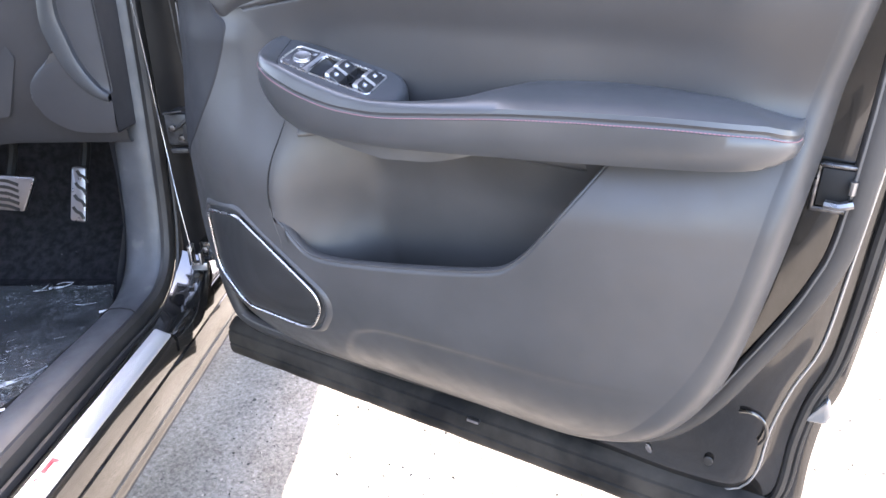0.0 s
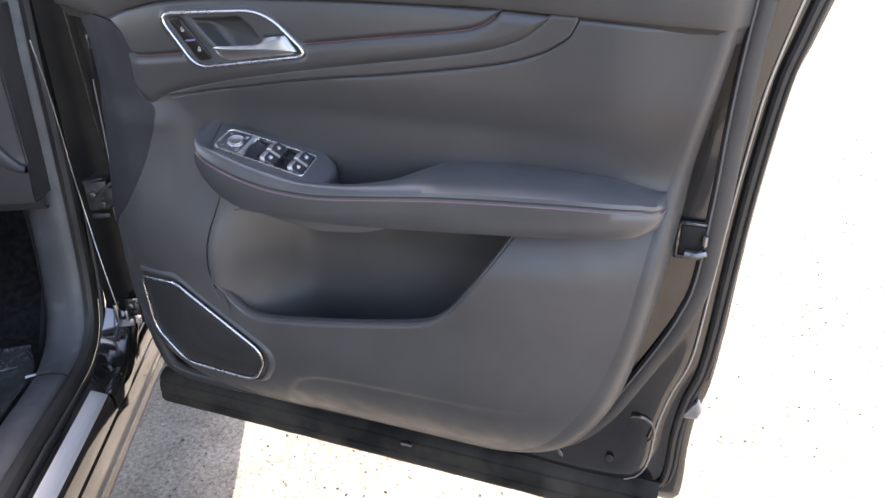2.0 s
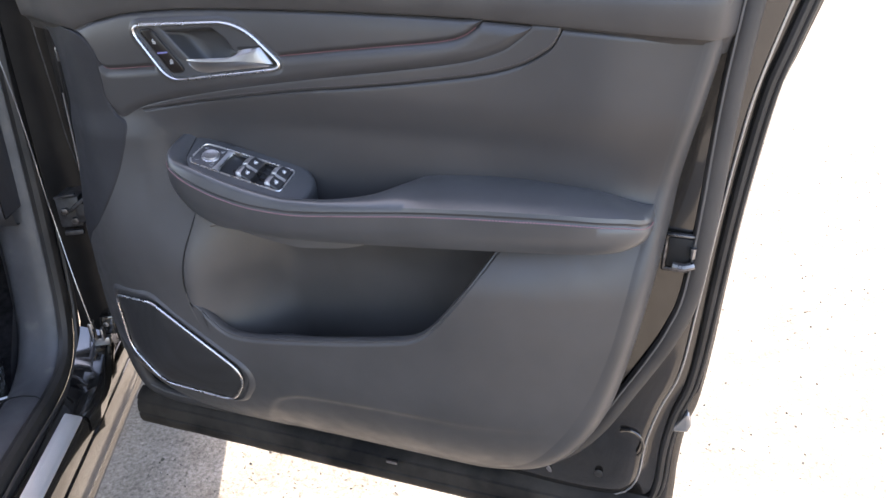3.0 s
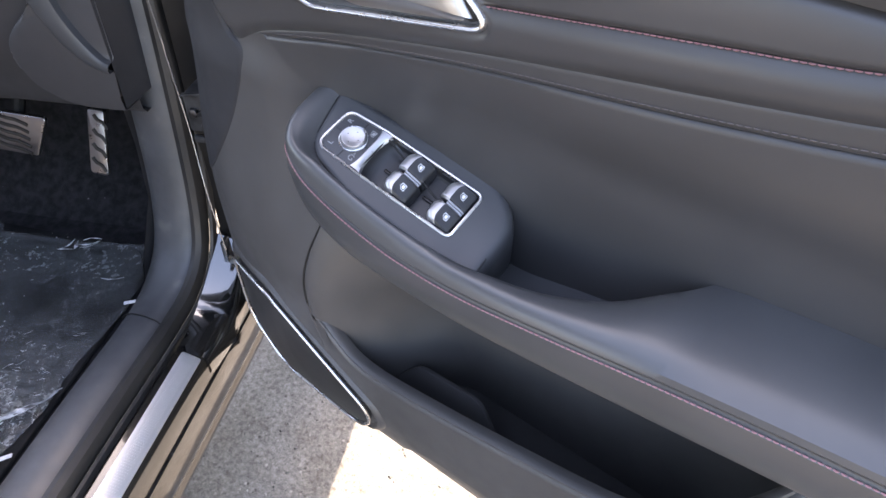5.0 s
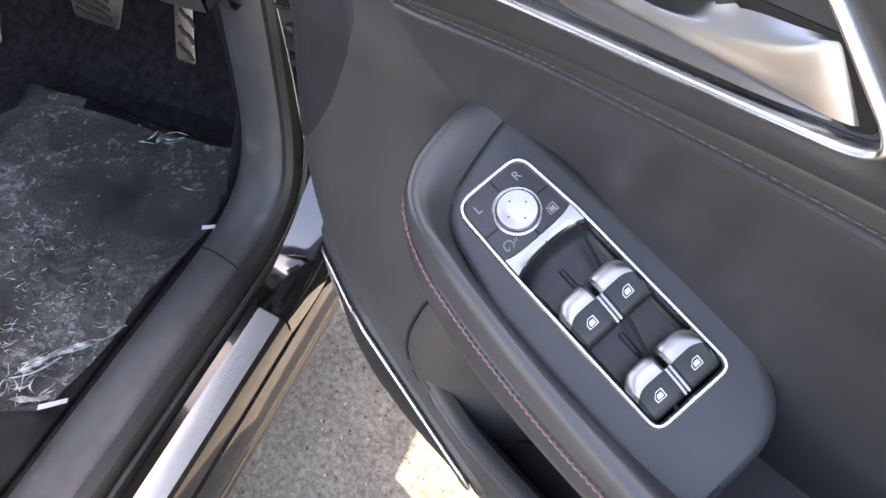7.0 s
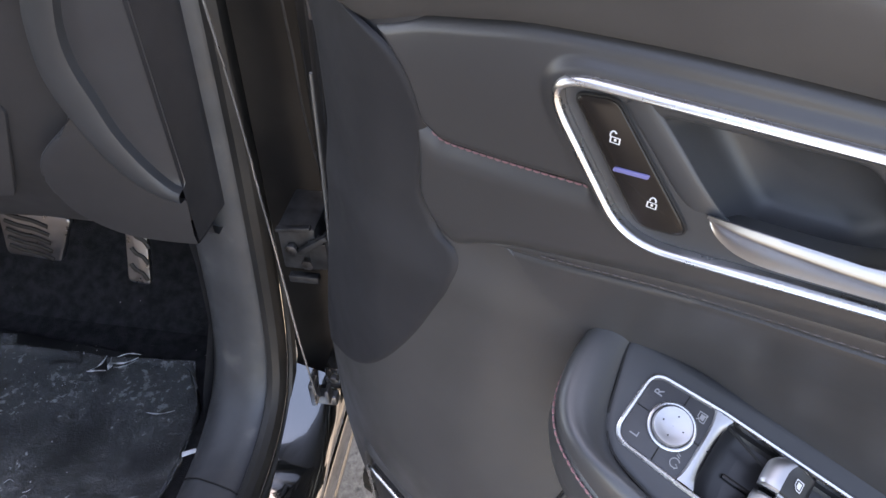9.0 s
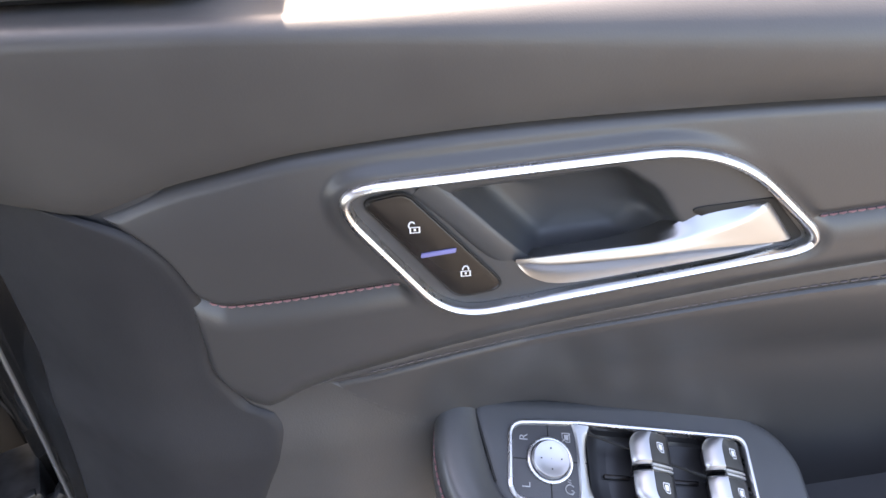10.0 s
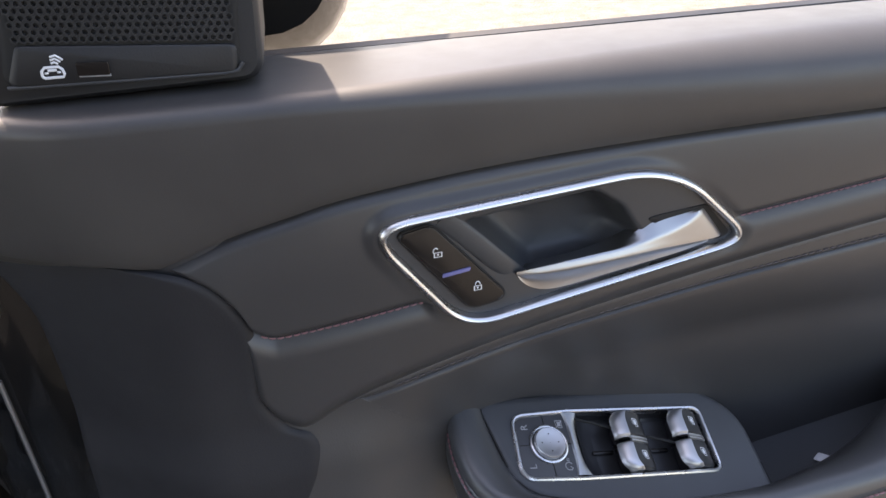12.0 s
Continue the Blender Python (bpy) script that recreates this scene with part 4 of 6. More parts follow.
# upper roll under the window, with its sunlit ledge
rows = []
for i in range(101):
    x = -0.985 + 1.045 * i / 100
    s = 0.040 * sm(-0.86, -0.985, x) + 0.010 * sm(-0.05, 0.06, x) + 0.006 * sm(-0.80, -0.50, x) - 0.003 + 0.06 * max(0.0, (x - 0.022) / 0.038) ** 2
    top = 1.1975 - 0.004 * sm(-0.5, 0.05, x) * 0
    zs = useam(x)
    r = 0.010 + 0.020 * sm(-0.80, -0.45, x)
    row = [(x, 0.832, top - 0.010), (x, 0.829, top - 0.003), (x, 0.815, top - 0.0015), (x, 0.79 + s * 0.5, top)]
    for k in range(9):
        a = math.pi / 2 * k / 8
        row.append((x, 0.7500 + s + r * (1 - math.sin(a)), top - r * 0.85 * (1 - math.cos(a))))
    zt = row[-1][2]
    for k in range(1, 7):
        t = k / 6
        row.append((x, 0.7500 + s + 0.0045 * t * t, zt + (zs + 0.004 - zt) * t))
    row += [(x, 0.7560 + s, zs + 0.0014), (x, 0.7615 + s, zs - 0.0005), (x, 0.767 + s, zs - 0.008), (x, 0.775 + s, zs - 0.02)]
    rows.append(row)
part("upper_roll", grid(rows), leather("soft_upper_skin", (0.050, 0.047, 0.046), (0.060, 0.057, 0.055), 0.42), door, "soft black upper door roll")
part("window_seal", swept([(-0.79, 0.838, 1.188), (-0.4, 0.838, 1.189), (0.06, 0.838, 1.189)], [(-0.006, -0.01), (-0.006, 0.003), (-0.003, 0.006), (0.003, 0.005), (0.006, 0.0), (0.006, -0.01)], (0, 0, 1)), RUBBER, door, "black window seal")

# outline of the handle's bezel: along the door, height
hb = rounded([(-0.7505, 1.1268), (-0.571, 1.1366), (-0.5050, 1.0742), (-0.6950, 1.0470)], [0.0165, 0.085, 0.0128, 0.038], 14)


def opened(mesh):
    """Leave the handle's opening free of a panel's faces."""
    v, f = mesh

    def inside(x, z):
        hit = False
        for a, b in zip(hb, hb[1:] + hb[:1]):
            if (a.y > z) != (b.y > z) and x < (b.x - a.x) * (z - a.y) / (b.y - a.y) + a.x:
                hit = not hit
        return hit
    mid = Vector((-0.63, 1.096))
    keep, out = [], []
    for x, y, z in v:
        if -0.775 < x < -0.485 and 1.02 < z < 1.165:
            q = Vector((x, z))
            near = min((q - (a + (b - a) * min(1.0, max(0.0, (q - a).dot(b - a) / max(1e-12, (b - a).length_squared))))).length for a, b in zip(hb, hb[1:] + hb[:1]))
            share = 1.0 if inside(x, z) else sm(0.0075, 0.0012, near)
            y = y * (1 - share) + (0.7875 + 0.056 * x + 0.0006) * share
        out.append((x, y, z))
    v = out
    for q in f:
        c = sum((Vector((v[i][0], v[i][2])) for i in q), Vector((0, 0))) / 4
        d = c + (c - mid).normalized() * 0.0030
        if not inside(d.x, d.y):
            keep.append(q)
    return v, keep


# padded insert round the handle, the fold below it and the stitched band
cut_left = curve([(-0.848, 1.1125), (-0.838, 1.106), (-0.826, 1.096), (-0.8175, 1.083), (-0.812, 1.068), (-0.809, 1.060)])
def insert_depth(x, z):
    """The insert leans back towards the seam above it."""
    f = min(1.0, max(0.0, (z - redline(x)) / max(0.02, useam(x) - redline(x))))
    return depth(x, z) + 0.0055 * f ** 3.2


part("insert_pad", opened(columns(-0.848, -0.2330, lambda x: max(redline(x), cut_left(x)) if x < -0.809 else redline(x), lambda x: useam(x) + 0.0005, 0.006, 0.007, 0.0048, nx=420, nz=60, surface=insert_depth)), LEATHER, door, "padded black leatherette insert")
part("insert_fold", opened(columns(-0.8185, -0.1705, foldlow, lambda x: min(redline(x) if x < -0.2330 else useam(x) - 0.002, useam(x) - 0.002), 0.006, 0.016, 0.0064, nx=420, nz=40)), LEATHER, door, "folded black leatherette band")
part("stitched_band", columns(-0.772, -0.138, lowstitch, lambda x: min(foldlow(x) if x < -0.1705 else useam(x) - 0.002, useam(x) - 0.002) + 0.003, 0.001, 0.004, 0.0025, nx=160, nz=10), LEATHER, door)


part("seam_backing", grid([[(x, upper_depth(x, 1.14) + 0.0135, useam(x) + h) for h in (-0.012, -0.004, 0.004)] for x in np.linspace(-0.84, -0.24, 60)]), LINER, door)


def mid_low(x):
    return 0.985 - (x + 0.745) * 0.85 if x < -0.69 else (0.938 - (x + 0.69) * 3.0 if x < -0.655 else 0.83 + 0.072 * sm(-0.06, -0.03, x))


def recessed(x, z):
    """The middle panel runs straight down behind the pull cup."""
    w = sm(-0.66, -0.60, x) * sm(-0.03, -0.12, x)
    return depth(x, z) * (1 - w) + min(upper_depth(x, z), 0.774) * w


part("middle_panel", columns(-0.7605, -0.0130, mid_low, lambda x: (lowstitch(x) if x < -0.138 else useam(x) - 0.002) - 0.0002, 0.0, 0.004, 0.003, nx=170, nz=30, ends=(False, False), surface=recessed), LEATHER, door, "flat black leatherette middle panel")
part("middle_panel_end", bands(0.902, 1.128, lambda z: -0.0131, lambda z: rear(z) - rim_width(z) + 0.0005, 0.0, 0.0001, 0, 40, 8), LEATHER, door)


def rim_depth(x, z):
    e = rear(z) - x
    w = rim_width(z) - 0.002
    return depth(min(x, rear(z) - w), z) + 0.058 * (1 - min(1.0, max(0, e) / w)) ** 3.4


part("rear_rim", bands(0.384, 1.196, lambda z: rear(z) - rim_width(z), rear, 0.0, 0.0001, 0, 120, 36, surface=rim_depth), CARD, door, "rolled rear rim of the door card")

part("backing_card", bands(0.980, 1.150, front, lambda z: -0.690 - 0.062 * sm(1.0, 1.02, z), 0.0, 0.0001, 0, 40, 60, surface=lambda x, z: depth(x, z) + 0.0015 + 0.0080 * sm(-0.825, -0.795, x) * sm(1.005, 1.02, z)), CARD_DARK, door)

# front of the card: dark forward panel, and the swoop down to the speaker
split = curve([(0.36, -0.685), (0.66, -0.685), (0.70, -0.695), (0.735, -0.699), (0.767, -0.6975), (0.80, -0.692), (0.825, -0.685), (0.869, -0.676), (0.90, -0.670), (1.0, -0.655)])
part("front_swoop", bands(0.380, 1.004, front, lambda z: split(z) if z < 0.905 else -0.630 - (z - 0.9) * 1.25, 0.0, 0.0016, 0.002, 150, 70), CARD, door, "smooth black plastic front of the door card")
dark_edge = curve([(0.735, -0.955), (0.765, -0.928), (0.805, -0.880), (0.852, -0.840), (0.895, -0.815), (0.93, -0.800), (0.955, -0.790), (0.972, -0.787), (0.983, -0.791), (0.990, -0.803), (1.0, -0.809), (1.018, -0.8155), (1.053, -0.812), (1.067, -0.812), (1.083, -0.8175), (1.0985, -0.827), (1.1085, -0.840), (1.1135, -0.855), (1.117, -0.88), (1.119, -0.94)])
part("forward_panel", bands(0.735, 1.118, lambda z: front(z) - 0.002, dark_edge, 0.0, 0.006, 0.0030, 160, 36, surface=lambda x, z: depth(x, z) - 0.0015 - 0.0028 * sm(0.955, 1.0, z)), FORWARD, door, "matt black forward panel")

# lower card with the pocket's lip
lip = spline([(-0.699, 0.730, 0), (-0.695, 0.712, 0), (-0.682, 0.695, 0), (-0.66, 0.672, 0), (-0.636, 0.656, 0), (-0.60, 0.6525, 0), (-0.53, 0.661, 0), (-0.437, 0.6775, 0), (-0.35, 0.696, 0), (-0.311, 0.709, 0),
              (-0.283, 0.733, 0), (-0.254, 0.772, 0), (-0.22, 0.822, 0), (-0.187, 0.872, 0), (-0.172, 0.893, 0)], 0.006)
tops = [(p.x, p.y) for p in lip] + [(x, 0.897) for x in np.linspace(-0.168, -0.0128, 24)]
rows = []
for x, z1 in tops:
    a, b = split(z1), rear(z1) - rim_width(z1) + 0.0005
    u = (x - a) / (b - a) if x > -0.680 else 0.0
    col = []
    for k in range(86):
        z = 0.380 + (z1 - 0.380) * (1 - (1 - k / 85) ** 1.3)
        xl, xr = split(z), rear(z) - rim_width(z) + 0.0005
        xx = xl + (xr - xl) * u if x > -0.680 else max(xl, x) if z > 0.70 else xl + (x + 0.699) * sm(0.5, 0.70, z)
        e = z1 - z if x < -0.19 else 1
        col.append((xx, depth(xx, z) + rim(e, 0.006, 0.004), z))
    rows.append(col)
part("lower_panel", grid(rows), CARD, door, "grained black plastic lower card")
rows = []
for i, p in enumerate(lip):
    a, b = lip[max(i - 1, 0)], lip[min(i + 1, len(lip) - 1)]
    t = (b - a).normalized()
    n = Vector((-t.y, t.x, 0))
    y = depth(p.x, p.y)
    rows.append([(p.x + n.x * s, y + q, p.y + n.y * s) for s, q in ((-0.0006, 0.0028), (0.0018, 0.003), (0.0032, 0.006), (0.0034, 0.012), (0.001, 0.018), (-0.03, 0.03), (-0.08, 0.04))])
part("pocket_lip", grid(rows[5:]), CARD, door, "rounded lip of the door pocket")


def liner_depth(x, z):
    lobe = depth(-0.70, z) + 0.085 * sm(-0.690, -0.555, x) ** 1.1 + 0.024 * sm(0.86, 0.70, z) * sm(0.585, 0.70, z) * sm(-0.695, -0.64, x)
    w = sm(-0.60, -0.54, x)
    return lobe * (1 - w) + (0.806 - 0.03 * sm(0.75, 0.9, z)) * w - 0.04 * sm(-0.28, -0.16, x)


part("pocket_liner", bands(0.560, 0.932, lambda z: split(z) + 0.0006, lambda z: -0.15, 0.0, 0.0016, 0.002, 70, 90, surface=liner_depth), CARD, door, "dark recessed pocket wall")
part("lobe_seam", tube([(split(z) - 0.0002, depth(split(z), z) - 0.0002, z) for z in np.linspace(0.722, 0.868, 40)], 0.0009, k=6, up=(0, 1, 0)), VOID, door)
part("pocket_floor", grid([[(x, y, 0.562) for x in (-0.68, -0.16)] for y in (0.735, 0.82)]), LINER, door)
part("pocket_divider", placed(plate(rounded([(-0.075, -0.035), (0.075, -0.035), (0.075, 0.0), (0.045, 0.035), (-0.045, 0.035), (-0.075, 0.0)], 0.03), 0.006, 0.002), axes((-0.545, 0.748, 0.598), (1, 0.0, 0.05), (0, 0.35, 1))), LINER, door, "rounded bottle divider in the pocket")
part("joint_backing", grid([[(x, depth(x, z) + 0.0026, z) for x in (-0.735, -0.715, -0.70, -0.685)] for z in np.linspace(0.62, 0.735, 14)]), CARD, door)

# speaker
spk = rounded([(-0.868, 0.678), (-0.770, 0.694), (-0.606, 0.582), (-0.650, 0.512), (-0.80, 0.513), (-0.862, 0.57)], [0.022, 0.035, 0.050, 0.045, 0.05, 0.05], 10)
cx, cz = -0.745, 0.595


def spk_ring(k, lift):
    return [(cx + (q.x - cx) * k, depth(cx + (q.x - cx) * k, cz + (q.y - cz) * k) - lift, cz + (q.y - cz) * k) for q in spk]


part("speaker_surround", grid([spk_ring(k, l) for k, l in ((1.17, -0.001), (1.145, 0.0022), (1.12, 0.0046), (1.095, 0.0050), (1.07, 0.0026), (1.045, -0.0030), (1.03, -0.0065), (1.0, -0.0065))], False, True), CARD, door, "raised black lip round the speaker")
grille = part("speaker_grille", grid([spk_ring(k, l) for k, l in ((0.995, -0.004), (0.985, 0.004), (0.95, 0.006), (0.8, 0.007), (0.6, 0.008), (0.4, 0.008), (0.2, 0.008), (0.01, 0.008))], False, True), GRILLE, door, "finely perforated black speaker grille")
part("chrome_ring", tube(resampled([Vector(p) for p in spk_ring(1.008, 0.0078)] + [Vector(spk_ring(1.008, 0.0078)[0])], 181)[:-1], 0.0022, True, 14, (0, 1, 0)), CHROME, grille, "thin chrome ring")

# switch panel on the armrest's nose
SW = axes((-0.590, 0.7395, 0.9325), (0.1435, 0.001, -0.031), (0.002, 0.039, 0.013))
U_, V_, W_ = (SW.to_3x3() @ Vector(a) for a in ((1, 0, 0), (0, 1, 0), (0, 0, 1)))


def on_plane(x, y):
    """Height of the switch panel's plane."""
    c = SW.translation
    return c.z - (W_.x * (x - c.x) + W_.y * (y - c.y)) / W_.z



# armrest pad: outer line and inner line seen from above, joined by a rounded section
outer = spline([(-0.699, 0.790, 0), (-0.7045, 0.762, 0), (-0.7045, 0.735, 0), (-0.6975, 0.712, 0), (-0.683, 0.697, 0), (-0.657, 0.687, 0), (-0.62, 0.683, 0), (-0.54, 0.680, 0), (-0.45, 0.680, 0), (-0.35, 0.683, 0), (-0.25, 0.687, 0),
                (-0.15, 0.691, 0), (-0.07, 0.698, 0), (-0.028, 0.712, 0), (-0.010, 0.735, 0), (-0.004, 0.765, 0), (-0.004, 0.79, 0)], 0.008)
inner = spline([(-0.676, 0.790, 0), (-0.680, 0.768, 0), (-0.678, 0.749, 0), (-0.6735, 0.7295, 0), (-0.668, 0.718, 0), (-0.6584, 0.709, 0), (-0.639, 0.703, 0), (-0.6164, 0.7005, 0), (-0.581, 0.699, 0), (-0.54, 0.700, 0), (-0.46, 0.709, 0), (-0.39, 0.728, 0), (-0.335, 0.758, 0), (-0.300, 0.784, 0),
                (-0.20, 0.788, 0), (-0.10, 0.790, 0), (-0.05, 0.790, 0), (-0.02, 0.790, 0), (-0.006, 0.790, 0)], 0.008)
z_edge = curve([(-0.71, 0.940), (-0.69, 0.938), (-0.655, 0.925), (-0.60, 0.9075), (-0.54, 0.8975), (-0.495, 0.896), (-0.40, 0.904), (-0.30, 0.9145), (-0.20, 0.921), (-0.10, 0.9245), (-0.04, 0.9235), (-0.015, 0.917), (0, 0.909)])
z_inner = curve([(-0.71, 0.955), (-0.68, 0.950), (-0.60, 0.925), (-0.54, 0.910), (-0.49, 0.900), (-0.44, 0.900), (-0.38, 0.910), (-0.33, 0.930), (-0.295, 0.936), (-0.20, 0.942), (-0.10, 0.936), (-0.05, 0.925), (-0.006, 0.908)])
z_foot = curve([(-0.71, 0.905), (-0.69, 0.893), (-0.65, 0.868), (-0.60, 0.852), (-0.50, 0.850), (-0.41, 0.854), (-0.30, 0.861), (-0.15, 0.872), (-0.05, 0.880), (-0.012, 0.886), (0, 0.888)])


NS = 130
po, pi = resampled(outer, NS), resampled(inner, NS)
rows, edge_line = [], []
for i in range(NS):
    o, q = po[i], pi[i]
    a, b = po[max(i - 1, 0)], po[min(i + 1, NS - 1)]
    t = (b - a).normalized()
    n = Vector((t.y, -t.x, 0))          # away from the pad
    ze, zi, zf = z_edge(o.x) + 0.22 * max(0.0, o.y - 0.705) * sm(-0.67, -0.70, o.x), z_inner(q.x), z_foot(o.x)
    if q.x < -0.47:
        zi = on_plane(q.x, q.y) - 0.0005 + (zi - on_plane(q.x, q.y)) * sm(-0.52, -0.47, q.x)
    h = ze - zf
    sec = [o - n * 0.045 + Vector((0, 0, zf + 0.006)), o - n * 0.016 + Vector((0, 0, zf + 0.001)), o - n * 0.007 + Vector((0, 0, zf + 0.003)), o - n * 0.0015 + Vector((0, 0, zf + 0.25 * h)),
           o + n * 0.001 + Vector((0, 0, zf + 0.6 * h)), o + n * 0.0002 + Vector((0, 0, ze - 0.004)), o - n * 0.0026 + Vector((0, 0, ze - 0.0008)), o - n * 0.0027 + Vector((0, 0, ze + 0.0008)), o - n * 0.0006 + Vector((0, 0, ze + 0.0040)), o - n * 0.0022 + Vector((0, 0, ze + 0.0090))]
    o2 = o - n * 0.0022 + Vector((0, 0, ze + 0.0090))
    q2 = q + Vector((0, 0, zi))
    for k in range(1, 9):
        f = k / 9
        p = o2.lerp(q2, f)
        p.z += (0.0105 - 0.005 * sm(-0.655, -0.685, o.x)) * math.sin(math.pi * f) ** 0.8 * (1 - 0.35 * sm(-0.35, -0.28, o.x)) + 0.001 * math.sin(math.pi * min(1, f * 3))
        sec.append(p)
    sec += [q2, q2 + (q - o).normalized() * 0.0025 + Vector((0, 0, -0.004)), q2 + (q - o).normalized() * 0.003 + Vector((0, 0, -0.02)), q2 + (q - o).normalized() * 0.003 + Vector((0, 0, -0.07))]
    rows.append(sec)
    edge_line.append(o - n * 0.0006 + Vector((0, 0, ze - 0.0022)))
arm = part("armrest_pad", grid(rows), PAD, door, "padded black leatherette armrest")


def stitches(line, length, gap, radius, lift=(0, -0.0008, 0)):
    """Short threads along a line, as one mesh."""
    line = resampled([Vector(p) for p in line], max(4, int(sum((b - a).length for a, b in zip([Vector(p) for p in line], [Vector(p) for p in line][1:])) / (length + gap))) + 1)
    out = []
    for a, b in zip(line, line[1:]):
        f = length / (length + gap)
        p, q = a + Vector(lift), a.lerp(b, f) + Vector(lift)
        out.append(tube([p, p.lerp(q, 0.5) + Vector(lift) * 0.5, q], [radius * 0.6, radius, radius * 0.6], k=5))
    return joined(*out)


tagged(part("stitching", stitches(edge_line[2:-4], 0.0034, 0.0009, 0.0008), THREAD, arm, "burgundy stitching"), kind="stuff")
red = [(x, depth(x, redline(x)) - 0.0015, redline(x) - 0.0005) for x in np.linspace(-0.808, -0.7105, 30)]
tagged(part("stitching", stitches(red, 0.0034, 0.0009, 0.00065), THREAD, door, "burgundy stitching"), kind="stuff")
red = [(x, depth(x, redline(x)) - 0.0015, redline(x) - 0.0005) for x in np.linspace(-0.5165, -0.240, 70)]
tagged(part("stitching", stitches(red, 0.0034, 0.0009, 0.00065), THREAD, door, "burgundy stitching"), kind="stuff")
low_line = [(x, depth(x, lowstitch(x)) - 0.0012, lowstitch(x) + 0.0045) for x in np.linspace(-0.736, -0.142, 140)]
tagged(part("stitching", stitches(low_line, 0.0036, 0.0014, 0.0005, (0, -0.0003, 0)), THREAD_DARK, door, "dark stitching"), kind="stuff")

# cup of the pull handle
part("pull_cup", grid([[(x, y, 0.850 + 0.19 * max(0.0, x + 0.47)) for x in np.linspace(-0.53, -0.28, 24)] for y in (0.726, 0.74, 0.76, 0.79)]), SOFT, door, "smooth pull cup in the armrest")

# the panel: a flat collar round the switches that rolls down at its rim
HL, HW = 0.0775, 0.0250
ring = rounded([(-HL + 0.0024, -HW * 0.96), (-0.030, -HW - 0.0003), (HL, -HW), (HL, HW), (-0.030, HW), (-HL + 0.0036, HW * 0.88)], [0.012, 0.03, 0.008, 0.008, 0.03, 0.011], 8)
rim_line = rounded([(-0.0905, 0.0300), (0.074, 0.0385), (0.107, 0.020), (0.110, -0.041), (-0.020, -0.0395), (-0.0745, -0.0270)], [0.004, 0.030, 0.034, 0.004, 0.05, 0.030], 10)


def by_angle(line, c, n):
    """The points of a closed line at the angles n about c."""
    an = sorted((math.atan2(p[1] - c[1], p[0] - c[0]), (Vector((p[0], p[1])) - Vector(c)).length) for p in dense(line))
    aa, rr = [a[0] for a in an], [a[1] for a in an]
    aa, rr = [aa[-1] - 2 * math.pi] + aa + [aa[0] + 2 * math.pi], [rr[-1]] + rr + [rr[0]]
    return [Vector((c[0] + math.cos(t) * r, c[1] + math.sin(t) * r)) for t in n for r in [float(np.interp(t, aa, rr))]]


def dense(line, k=12):
    return [Vector((line[i][0], line[i][1])).lerp(Vector((line[(i + 1) % len(line)][0], line[(i + 1) % len(line)][1])), j / k) for i in range(len(line)) for j in range(k)]


SC = (0.0, 0.0)
pin = [Vector((p.x, p.y)) for p in resampled([Vector((q.x, q.y, 0)) for q in ring + ring[:1]], 321)][:-1]
pout = by_angle(rim_line, SC, [math.atan2(p.y, p.x) for p in pin])


def grown(line, d):
    n, out = len(line), []
    for i in range(n):
        t = (line[(i + 2) % n] - line[i - 2]).normalized()
        out.append(line[i] + Vector((t.y, -t.x)) * d)
    return out


rings = [[(*p, -0.010) for p in grown(pin, -0.0005)], [(*p, 0) for p in pin]] + [[(*a.lerp(b, k), 0) for a, b in zip(pin, pout)] for k in (0.3, 0.6, 0.85, 1.0)]
rings += [[(*p, w) for p in grown(pout, d)] for d, w in ((0.0022, -0.0005), (0.0046, -0.0021), (0.0066, -0.0050), (0.0080, -0.0095), (0.0090, -0.018), (0.0098, -0.065))]
panel = part("switch_panel", placed(grid(rings, False, True), SW), SOFT, door, "satin black switch panel on the armrest nose")
cut = next(i for i in range(len(pout)) if not (pout[i].y < -0.020 or pout[i].x < -0.078))
turned = pout[cut:] + pout[:cut]
gap = [(*p, -0.0016) for p, q in zip(grown(turned, 0.0034), turned) if q.y < -0.020 or q.x < -0.078]
part("panel_gap", placed(tube(gap, 0.0010, k=6), SW), VOID, panel)
bezel = part("switch_bezel", placed(grid([[(*p, w) for p in grown(pin, d)] for d, w in ((0.0004, -0.001), (0.0003, 0.0010), (-0.0006, 0.0018), (-0.0018, 0.0016), (-0.0026, 0.0006), (-0.0028, -0.004))], False, True), SW), CHROME, panel, "thin chrome switch bezel")
rows, scoop = [], []
for j in range(17):
    y = -0.0225 + 0.0450 * j / 16
    bow = -0.0018 * (1 - (y / 0.0225) ** 2)
    flare = 0.0022 * (abs(y) / 0.0225) ** 4
    rows.append([(-0.0330 - flare + bow * 0.2, y, 0.0004), (-0.0322 - flare, y, 0.0018), (-0.0290 + bow, y, 0.0018), (-0.0262 + bow + flare, y, 0.0004), (-0.0245 + bow + flare, y, -0.0026)])
    scoop.append([(u + bow + flare, y, w) for u, w in ((-0.0246, -0.0024), (-0.0232, -0.0050), (-0.0212, -0.0078), (-0.0182, -0.0103), (-0.0140, -0.0119), (-0.0085, -0.01255))])
part("well_scoop", placed(grid(scoop), SW), GLOSS_SATIN, panel)
part("cross_bar", placed(grid(rows), SW), SILVER, panel, "silver bar between dial and window switches")
